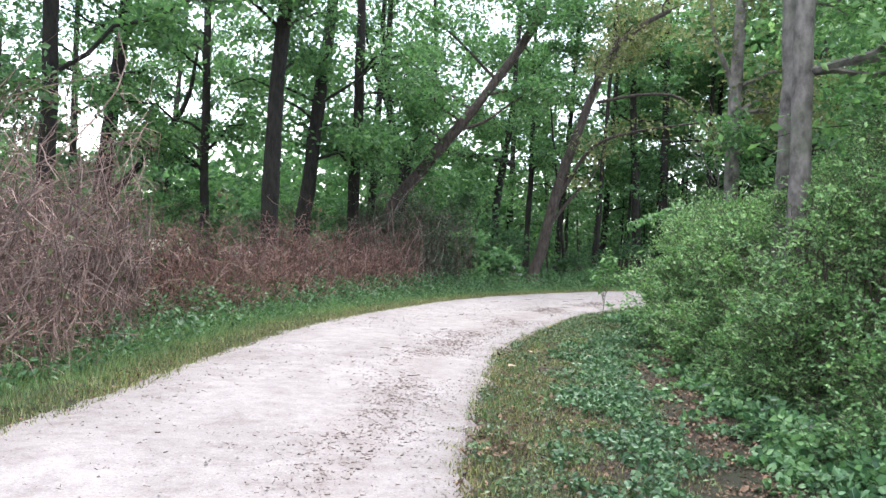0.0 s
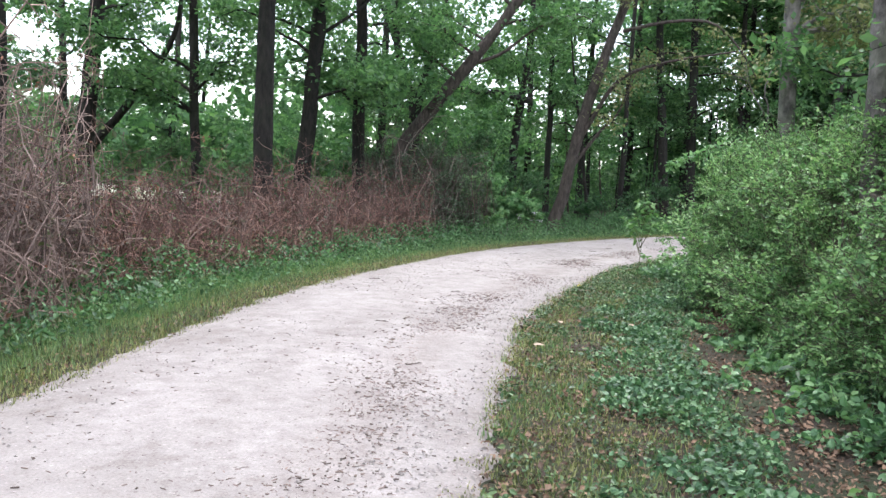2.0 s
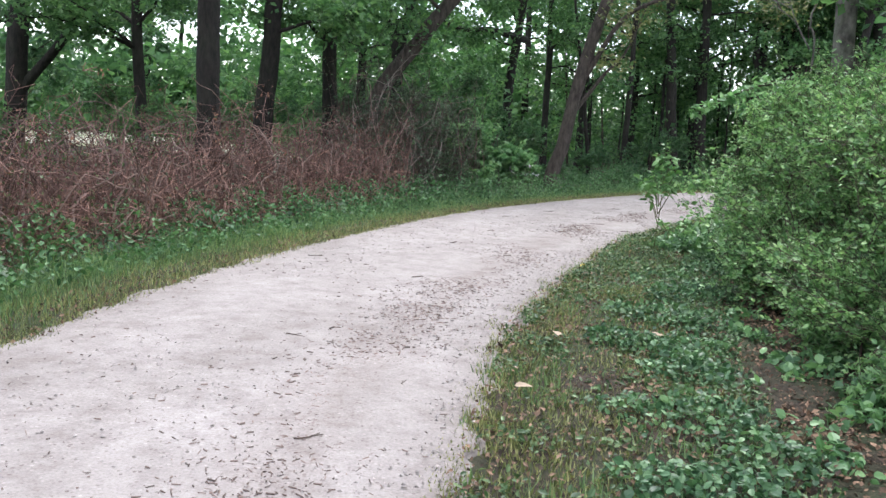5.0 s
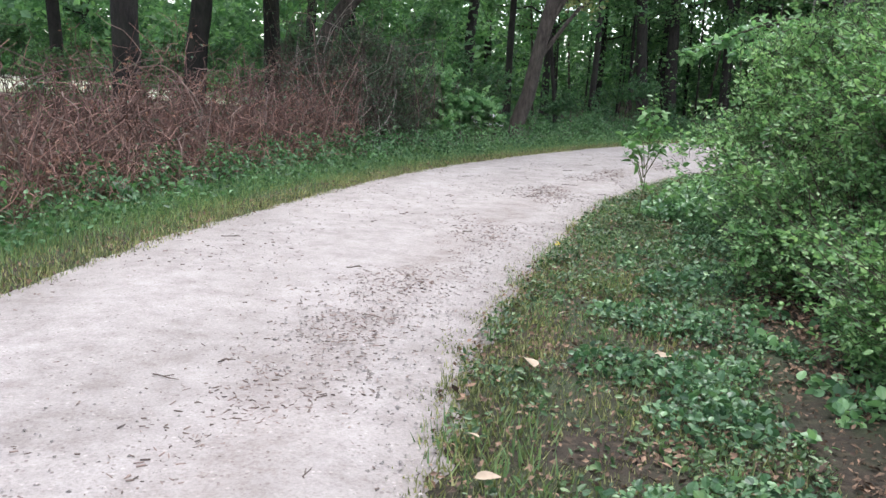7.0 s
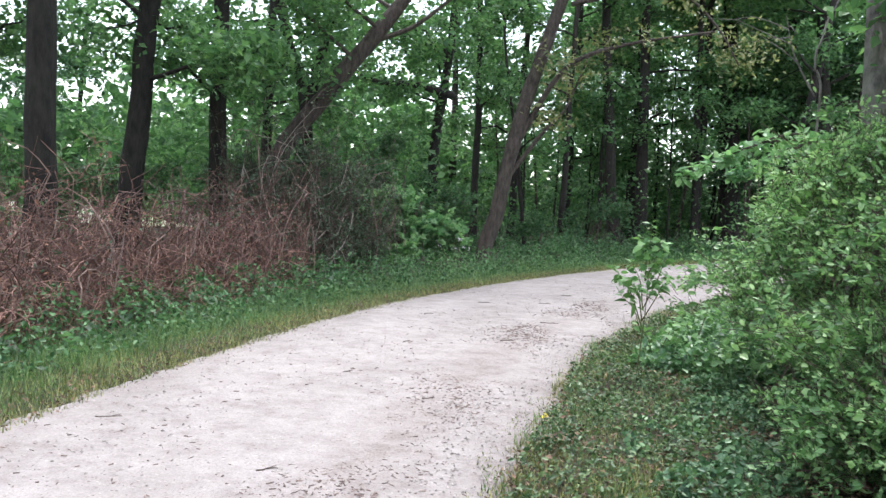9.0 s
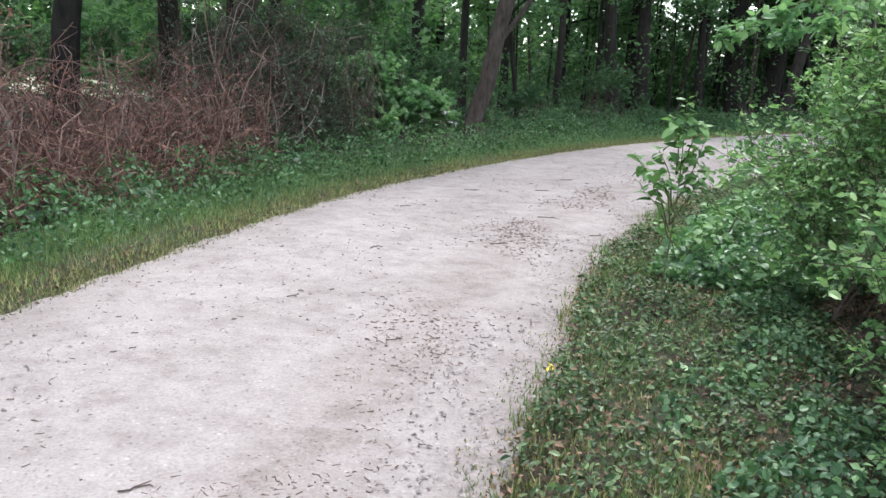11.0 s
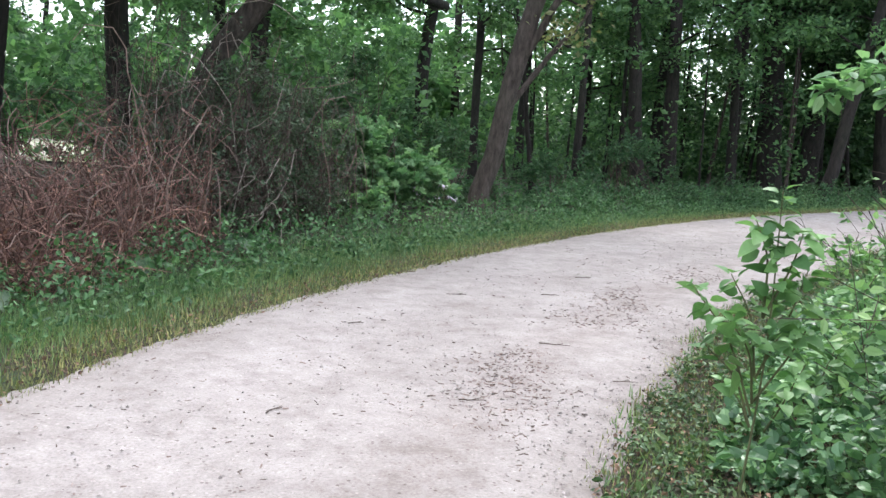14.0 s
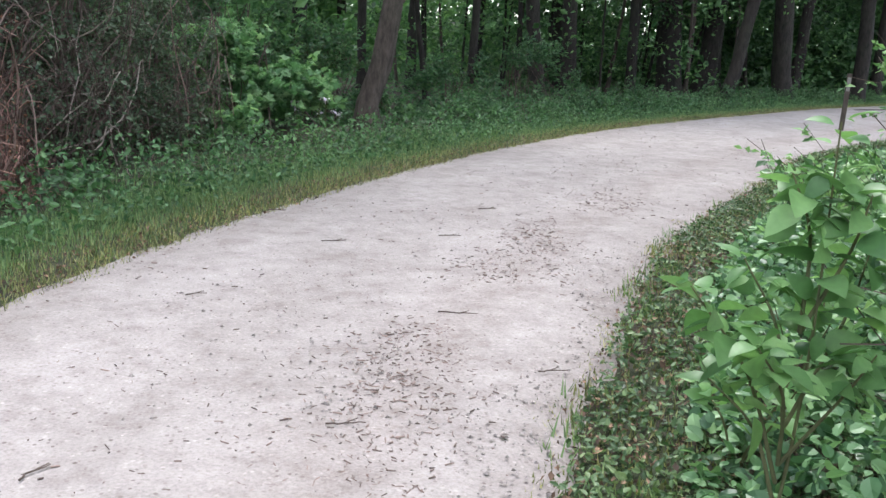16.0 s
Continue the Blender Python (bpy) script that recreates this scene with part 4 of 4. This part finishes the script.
    x, y, d, lump = x[keep], y[keep], d[keep], lump[keep]
    stuff("weeds", leaves(np.stack([x, y, ground_z(x, y) + (0.08 + 0.5 * np.clip(lump + 0.1, 0, 0.6)) * np.clip((d - 1.9) / 0.5, 0.2, 1) * rng.uniform(0.2, 1.0, len(x))], 1), 0.055, 0.8, LEAF_ROUND), M_LEAF_LOW, "leafy green weeds at the shrubs' foot", "weeds")
    # blades that creep over both edges of the gravel
    for side in (-1, 1):
        x, y, d = strip(12000, side, -0.16, 0.06, -3, 34)
        clump = np.array([noise.noise((p * 3.5, q * 3.5, 31.0)) for p, q in zip(x, y)])
        keep = clump > 0.14 - 1.5 * (d + 0.06)
        z_up = rng.uniform(0.008, 0.022, int(keep.sum()))
        v, f = blades(x[keep], y[keep], z_up, 0.004)
        v[:, 2] += 0.022
        stuff("grass", (v, f), M_GRASS_DRY, "sparse grass creeping over the gravel's edge", "grass")
    # taller leafy growth between the bend's inside and the shrubs
    x, y, d = strip(28000, 1, 0.5, 3.4, 16.2, 27)
    lump = np.array([noise.noise((a * 1.3, b * 1.3, 4.0)) for a, b in zip(x, y)])
    top = np.clip((d - 0.2) * 0.36, 0.05, 0.48) * (0.75 + 0.6 * lump).clip(0.2)
    z = ground_z(x, y) + top * rng.uniform(0.25, 1.0, len(x)) ** 0.7
    stuff("low_growth", leaves(np.stack([x, y, z], 1), 0.058, 0.9, LEAF_ROUND), M_LEAF_LOW, "low leafy green growth at the path's bend", "undergrowth")
    # woodland floor greens
    x, y = rng.uniform(2, 26, 16000), rng.uniform(30, 48, 16000)
    d, left = off_path(x, y)
    keep = left & (d > 0.9)
    x, y = x[keep], y[keep]
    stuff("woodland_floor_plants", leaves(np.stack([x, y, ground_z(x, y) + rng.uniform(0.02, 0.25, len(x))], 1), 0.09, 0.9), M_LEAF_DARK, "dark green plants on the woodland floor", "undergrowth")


build_verges()


# ---- the depth of the wood ----
def far_foliage(n, x0, x1, y0, y1, z0, z1, size, material, label, low=1.0, skew=0.0, gap=-0.12, thin_up=0.025, lumps=1.0):
    x, y = rng.uniform(x0, x1, n), rng.uniform(y0, y1, n)
    x = x + skew * (y - y0)
    z = z0 + (z1 - z0) * rng.uniform(0, 1, n) ** low
    lump = np.array([noise.noise((a * 0.5 * lumps, b * 0.5 * lumps, c * 0.85 * lumps)) + 0.35 * noise.noise((a * 1.6, b * 1.6, c * 2.2)) for a, b, c in zip(x, y, z)])
    d, left = off_path(x, y)
    airy = (x > 1) & (x < 9) & (z > 4.5) & (rng.uniform(0, 1, n) < 0.5)
    edge = gap + thin_up * np.clip(z - 3.5, 0, 8) - 0.16 * np.clip((3.8 - z) / 3.0, 0, 1)
    keep = ~airy & (lump > edge + rng.uniform(-0.03, 0.03, n)) & (d > 1.5)
    p = np.stack([x, y, z], 1)[keep]
    # sprays are full at heart and fine at the rim
    size = size * (1 + 0.7 * np.clip((lump - edge)[keep] / 0.25, 0, 1))
    stuff("far_foliage", leaves(p, size, 0.8), material, label, "foliage")


far_foliage(24000, -3, 11, 46, 58, 0.0, 13, 0.21, M_LEAF_MAPLE, "dense green foliage deep in the wood", 1.3, gap=0.0, thin_up=0.06)
# right part of the wall: shade is painted into the leaf colour
far_foliage(62000, 11, 48, 46, 58, 0.0, 13, 0.21, M_LEAF_SHADED, "green foliage far in the wood, coloured darker for shade", 1.3, gap=-0.03, thin_up=0.05)
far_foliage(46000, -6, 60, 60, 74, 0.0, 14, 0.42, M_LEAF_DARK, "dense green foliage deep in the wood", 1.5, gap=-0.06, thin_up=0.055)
# canopy added mostly above the view, to shade the far path and the wood
far_foliage(4000, 8, 18, 25, 41, 9.0, 13.5, 0.25, M_LEAF_MAPLE, "leafy canopy added over the bend to shade it", 1.0, gap=-0.05, thin_up=0.0)
# mostly unseen leaf layer, added to keep skylight out of the deep wood
far_foliage(60000, 10, 50, 34, 62, 8.5, 14, 0.28, M_LEAF_MAPLE, "green canopy added over the deep wood to shade it", 1.0, gap=-0.1, thin_up=0.0)
# added to close bright gaps between the trunks; its dark colour stands for shade
far_foliage(26000, 18, 42, 45, 51, 0.3, 8, 0.2, M_LEAF_SHADED, "leaf wall added behind the woodland trunks, coloured dark for shade", 1.0, gap=-0.12, thin_up=0.0)
# understory leaves with the wood's shade in their colour
far_foliage(24000, 3, 26, 43, 49, 0.0, 5, 0.13, M_LEAF_SHADED, "understory leaves in the wood, coloured darker for shade", 1.2, 0.4, gap=0.06)
far_foliage(8000, 4, 20, 37, 42, 0.6, 3.4, 0.1, M_LEAF_MAPLE, "green sapling leaves among the trunks", 1.0, 0.4, gap=0.2)
far_foliage(20000, -8, 2, 28, 36, 0.4, 6.5, 0.11, M_LEAF_MAPLE, "green understory leaves behind the trunks", 1.0, gap=0.09, thin_up=0.025)
far_foliage(36000, -50, -12, 50, 66, 0.0, 5.0, 0.36, M_LEAF_MAPLE, "far tree line beyond the open ground", 1.3, gap=-0.08, thin_up=0.085)
far_foliage(24000, -13, 4, 50, 66, 0.0, 12, 0.4, M_LEAF_MAPLE, "far tree line beyond the open ground", 1.4, gap=-0.12, thin_up=0.085)
far_foliage(44000, -10, 3, 33, 42, 6.5, 14, 0.125, M_LEAF_MAPLE, "airy green leaf sprays high among the trunks", 1.0, gap=0.03, thin_up=0.0, lumps=1.9)
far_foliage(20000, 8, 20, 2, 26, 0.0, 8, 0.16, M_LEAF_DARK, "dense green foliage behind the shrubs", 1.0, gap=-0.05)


# ---- loose debris on the path ----
def on_path(n, lo, hi, y0, y1):
    i = rng.uniform(np.searchsorted(EDGE_LEFT[:, 1], y0), np.searchsorted(EDGE_LEFT[:, 1], y1) - 1, n)
    j, t = i.astype(int), (i % 1)[:, None]
    a = EDGE_LEFT[j] * (1 - t) + EDGE_LEFT[j + 1] * t
    b = EDGE_RIGHT[j] * (1 - t) + EDGE_RIGHT[j + 1] * t
    u = rng.uniform(lo, hi, n)[:, None]
    return a * (1 - u) + b * u


def chips(p, length):
    n = len(p)
    a = rng.uniform(0, np.pi, n)
    d = np.stack([np.cos(a), np.sin(a), 0.1 * rng.standard_normal(n)], 1) * (length * rng.uniform(0.1, 1.35, n) ** 2 * 1.3)[:, None]
    mid = np.stack([p[:, 0], p[:, 1], np.full(n, 0.118)], 1)
    return tubes(np.stack([mid - d / 2, mid + d / 2], 1), np.tile(rng.uniform(0.0012, 0.0036, n)[:, None], (1, 2)), 4)


def build_debris():
    # a long drift beside the wheel track, thick at its heart and ragged along its length
    band = np.concatenate([on_path(7000, 0.60, 0.90, 3, 27), on_path(6500, 0.68, 0.84, 3, 27)])
    drift = np.array([0.6 * noise.noise((a * 1.6, b * 1.1, 41.0)) + 0.5 * noise.noise((a * 6.0, b * 4.0, 7.0)) for a, b in band])
    p = np.concatenate([on_path(3600, 0.02, 0.98, 3, 32), band[drift > rng.uniform(-0.35, 0.30, len(band))]])
    stuff("path_debris", chips(p, 0.016), M_CHIP, "small wood chips and stems scattered on the gravel", "debris")
    q = np.concatenate([on_path(5000, 0.02, 0.98, 3, 28), on_path(6000, 0.66, 1.02, 3, 24)])
    n = len(q)
    tv = np.array([(1, 0, 0), (0, 1, 0), (-1, 0, 0), (0, -1, 0), (0, 0, 0.7)]) * 1.0
    tf = np.array([(0, 1, 4), (1, 2, 4), (2, 3, 4), (3, 0, 4)])
    s = rng.uniform(0.003, 0.012, n)[:, None, None] * (1 + 0.3 * rng.standard_normal((n, 5, 3)))
    v = np.concatenate([q, np.full((n, 1), 0.112)], 1)[:, None] + s * tv[None]
    stuff("pebbles", (v.reshape(-1, 3), (tf[None] + (np.arange(n) * 5)[:, None, None]).reshape(-1, 3)), M_STONE, "loose limestone pebbles on the gravel", "pebbles")


build_debris()


def twig(x, y, length, angle):
    t = np.linspace(-0.5, 0.5, 7)[:, None]
    q = np.array([x, y, 0.124]) + np.array([math.cos(angle), math.sin(angle), 0]) * length * t
    q[:, :2] += 0.012 * np.cumsum(rng.standard_normal((7, 2)), 0) * 0.6
    ob = thing("fallen_twig", (x, y, 0.115), "thin dark twig lying on the pale gravel", "twig", "fallen twigs")
    part("stem", tubes(q[None], np.linspace(0.0042, 0.002, 7)[None], 5), M_TWIG, ob)
    part("side_shoot", tubes(np.stack([q[3], q[3] + (q[5] - q[3]) * 0.6 + np.array([0.02, 0.03, 0.004])])[None], np.array([[0.003, 0.002]]), 4), M_TWIG, ob)


for x, y, s, a in ((2.6, 18.25, 0.22, -0.2), (2.85, 17.4, 0.12, 0.1), (0.9, 16.6, 0.14, 0.9), (1.2, 18.6, 0.12, 0.3), (1.9, 16.9, 0.13, 0.0), (0.4, 15.1, 0.1, 0.7),
                   (2.0, 19.9, 0.16, 0.1), (2.9, 20.1, 0.2, -0.1), (3.4, 21.2, 0.18, 0.3), (1.0, 14.3, 0.1, 0.5), (0.1, 12.6, 0.12, 0.2), (-0.6, 10.2, 0.11, -0.4),
                   (-0.2, 8.4, 0.13, 0.5), (0.2, 9.3, 0.1, 1.1), (-1.0, 13.5, 0.12, 0.1), (1.6, 21.0, 0.14, 0.2)):
    twig(x, y, s, a)


# ---- broad-leaved plants ----
def leaf_mesh(name, length, width, material):
    """One ovate leaf with a folded midrib and a drooping tip."""
    rows = 7
    v, f = [], []
    for i in range(rows):
        t = i / (rows - 1)
        w = width / 2 * math.sin(math.pi * t ** 0.75) ** 0.85 if 0 < t < 1 else 0.0
        z = -0.35 * length * t * t
        v += [(t * length, w, z + 0.22 * w), (t * length, 0, z), (t * length, -w, z + 0.22 * w)]
    for i in range(rows - 1):
        a = 3 * i
        f += [(a, a + 1, a + 4, a + 3), (a + 1, a + 2, a + 5, a + 4)]
    return np_mesh(name, np.array(v), np.array(f), material, True)


def fallen_leaf(x, y, size, turn, label):
    ob = thing("fallen_leaf", (x, y, on_ground(x, y)), label, "leaf", "pale fallen leaves")
    blade = new("blade", leaf_mesh("blade", size, size * 0.45, M_LITTER_PALE))
    blade.parent = ob
    blade.location = (0, 0, 0.075)
    blade.rotation_euler = (0.3, -0.25, turn)


M_LITTER_PALE = stems("pale_dry_leaf", (0.34, 0.26, 0.19), (0.46, 0.37, 0.28))
for x, y, s, turn in ((1.13, 10.5, 0.18, 1.7), (0.76, 9.25, 0.10, 0.2), (0.8, 9.6, 0.08, 2.4), (1.5, 11.6, 0.09, 3.4), (1.85, 10.95, 0.12, 0.3), (1.7, 10.8, 0.09, 2.0)):
    fallen_leaf(x, y, s, turn, "pale tan dry leaf lying on the verge")


def broad_leaf_material(name, dark, light):
    m, n, l, b = shader(name, 0.45)
    info = n.new("ShaderNodeObjectInfo")
    r = ramp(n, [(0.0, dark), (1.0, light)])
    l.new(info.outputs["Random"], r.inputs[0])
    t = noise_node(n, l, 30, 3)
    tint = ramp(n, [(0.3, (0.85, 0.85, 0.85)), (0.7, (1.12, 1.12, 1.1))])
    l.new(t.outputs[0], tint.inputs[0])
    col = mixed(n, l, 1.0, r.outputs[0], tint.outputs[0], "MULTIPLY")
    l.new(col, b.inputs["Base Color"])
    tr = n.new("ShaderNodeBsdfTranslucent")
    l.new(mixed(n, l, 1.0, col, (1.05, 1.2, 0.8), "MULTIPLY"), tr.inputs["Color"])
    mx = n.new("ShaderNodeMixShader")
    mx.inputs[0].default_value = 0.3
    l.new(b.outputs[0], mx.inputs[1])
    l.new(tr.outputs[0], mx.inputs[2])
    l.new(mx.outputs[0], n["Material Output"].inputs["Surface"])
    return m


M_SAPLING = broad_leaf_material("sapling_leaf", (0.07, 0.17, 0.06), (0.23, 0.41, 0.16))
M_BROAD = broad_leaf_material("broad_weed_leaf", (0.035, 0.085, 0.045), (0.075, 0.145, 0.075))
SAPLING_LEAF = leaf_mesh("leaf", 0.10, 0.064, M_SAPLING)
M_STALK = stems("green_brown_stalk", (0.07, 0.08, 0.04), (0.14, 0.15, 0.07))
BROAD_LEAF = leaf_mesh("leaf", 0.30, 0.22, M_BROAD)


def sapling(x, y, stems_given, label, bare=0.45):
    z = on_ground(x, y)
    ob = thing("sapling", (x, y, z), label, "sapling")
    for tip, foot, n in stems_given:
        q = smooth([np.array([x + foot[0], y + foot[1], z + foot[2]]), (np.array([x + foot[0], y + foot[1], z + foot[2]]) + np.array([x + tip[0], y + tip[1], z + tip[2]])) / 2 + np.array([0.02, -0.02, 0.04]),
                    np.array([x + tip[0], y + tip[1], z + tip[2]])], 9)
        stem_ob = part("stem", tubes(q[None], np.linspace(0.006, 0.002, 9)[None], 6), M_STALK, ob)
        for i in range(n):
            t = bare + (1 - bare) * (i / max(n - 1, 1)) ** 0.9
            s = t * 8
            j = min(int(s), 7)
            p = q[j] * (1 - s + j) + q[j + 1] * (s - j)
            az = i * 2.4 + float(rng.normal(0, 0.3))
            el = float(rng.uniform(0.05, 0.55)) + 0.5 * (t > 0.93)
            leaf_ob = new("leaf", SAPLING_LEAF)
            leaf_ob.parent = stem_ob
            sc = float(rng.uniform(0.65, 1.15)) * (1.0 if t < 0.9 else 0.75)
            off = 0.03 * (1 - t) + 0.015
            loc = p - np.array((x, y, z)) + off * np.array([math.cos(az), math.sin(az), 0.5])
            leaf_ob.matrix_basis = Matrix.LocRotScale(Vector(loc), Euler((float(rng.normal(0, 0.5)), float(rng.normal(0.1, 0.4)) - el * 0.6, az)), (sc, sc, sc))
    return ob


sapling(2.9, 15.65, [((0.04, 0.0, 1.36), (0.0, 0.02, -0.03), 40), ((-0.26, 0.04, 0.96), (0.015, 0.01, 0.45), 20), ((-0.16, -0.12, 0.86), (0.015, 0.01, 0.5), 18), ((0.2, 0.04, 1.06), (0.015, 0.01, 0.6), 18),
                     ((0.14, -0.12, 0.84), (0.015, 0.01, 0.5), 16), ((-0.07, 0.15, 1.0), (0.015, 0.01, 0.6), 16), ((-0.18, 0.06, 0.72), (0.015, 0.01, 0.4), 13), ((-0.03, 0.06, 1.24), (0.02, 0.01, 0.85), 14), ((0.12, -0.04, 1.2), (0.02, 0.01, 0.85), 14)],
        "leafy green sapling with pointed leaves beside the gravel", 0.5)
sapling(3.95, 17.3, [((-0.15, -0.1, 0.45), (0, 0, -0.03), 14), ((0.1, -0.2, 0.5), (0, 0, -0.03), 16), ((0.25, 0.1, 0.55), (0, 0, -0.03), 16)], "low leafy green seedling among the ground cover")
sapling(3.35, 16.6, [((-0.2, 0.0, 0.36), (0, 0, -0.03), 12), ((0.1, -0.2, 0.42), (0, 0, -0.03), 14), ((0.3, 0.1, 0.45), (0, 0, -0.03), 14)], "low leafy green seedling among the ground cover")


def broad_plant(x, y, n, size):
    z = on_ground(x, y)
    ob = thing("broad_leaved_weed", (x, y, z), "broad-leaved green weed growing at the brambles' foot", "weed", "broad-leaved weeds")
    for i in range(n):
        az, el = i * 2 * math.pi / n + float(rng.normal(0, 0.3)), float(rng.uniform(0.3, 0.9))
        up = size * float(rng.uniform(0.35, 0.9))
        leaf_ob = new("leaf", BROAD_LEAF)
        tip = np.array([0.1 * math.cos(az), 0.1 * math.sin(az), up])
        leaf_ob.matrix_basis = Matrix.LocRotScale(Vector(tip), Euler((0, 0.35 - el * 0.5, az)), (size * 2.4,) * 3)
        leaf_ob.parent = part("leaf_stalk", tubes(np.stack([np.array([x, y, z - 0.02]), np.array([x, y, z]) + tip])[None], np.array([[0.006, 0.004]]), 4), M_STALK, ob)


for x, y, n, s in ((-2.75, 15.7, 7, 0.4), (-2.1, 17.7, 6, 0.28), (-1.55, 18.9, 7, 0.33), (-3.1, 13.6, 6, 0.3), (-2.3, 16.8, 6, 0.25), (-3.4, 11.6, 6, 0.28), (-0.9, 20.7, 6, 0.3), (-0.3, 22.4, 6, 0.3),
                   (-3.5, 9.4, 6, 0.25), (2.7, 7.3, 6, 0.22), (2.95, 9.0, 6, 0.2)):
    broad_plant(x, y, n, s)


# ---- flowers at the wood's edge ----
def flower_plant(x, y, n, material, label, height, petal=0.04):
    z = on_ground(x, y)
    ob = thing("wildflower", (x, y, z), label, "flower")
    foot = np.stack([x + 0.12 * rng.standard_normal(n), y + 0.12 * rng.standard_normal(n), np.full(n, z - 0.02)], 1)
    tip = foot + np.stack([0.08 * rng.standard_normal(n), 0.08 * rng.standard_normal(n), height * rng.uniform(0.8, 1.1, n)], 1)
    for a, t in zip(foot, tip):
        stalk = part("stalk", tubes(np.stack([a, t])[None], np.full((1, 2), 0.004), 3), M_STALK, ob)
        part("bloom", leaves(t + 0.6 * petal * rng.standard_normal((14, 3)), petal, 0.5), material, stalk, kind="stuff")


flower_plant(2.0, 26.75, 5, M_PETAL, "pale lilac woodland flowers at the wood's edge", 0.62)
flower_plant(2.25, 26.9, 4, M_PETAL, "pale lilac woodland flowers at the wood's edge", 0.52)
flower_plant(1.72, 14.0, 1, M_YELLOW, "small yellow dandelion at the gravel's edge", 0.06, 0.016)


# ---- trail post ----
def trail_post(x, y, h):
    z = on_ground(x, y)
    ob = thing("trail_post", (x, y, z), "weathered wooden trail post with a faded plaque", "post")
    w = 0.045

    def box(x0, x1, y0, y1, z0, z1, bevel):
        bm = bmesh.new()
        bmesh.ops.create_cube(bm, size=1, matrix=Matrix.Translation(((x0 + x1) / 2, (y0 + y1) / 2, (z0 + z1) / 2)) @ Matrix.Diagonal((x1 - x0, y1 - y0, z1 - z0, 1)))
        bmesh.ops.bevel(bm, geom=bm.edges[:], offset=bevel, segments=2, affect="EDGES")
        return bm

    def add(name, bm, mat, label=""):
        me = bpy.data.meshes.new(name)
        bm.to_mesh(me)
        bm.free()
        me.materials.append(mat)
        o = new(name, me)
        o.parent = ob
        return tagged(o, label) if label else o

    add("shaft", box(-w, w, -w, w, -0.2, h - 0.03, 0.008), M_POST)
    add("cap", box(-w - 0.01, w + 0.01, -w - 0.01, w + 0.01, h - 0.028, h, 0.01), M_POST)
    add("plaque", box(-w + 0.01, w - 0.01, -w - 0.012, -w - 0.002, h - 0.34, h - 0.07, 0.002), M_PLATE, "faded grey plaque")
    ob.rotation_euler = (0, 0.01, -0.5)


trail_post(12.62, 30.0, 1.15)
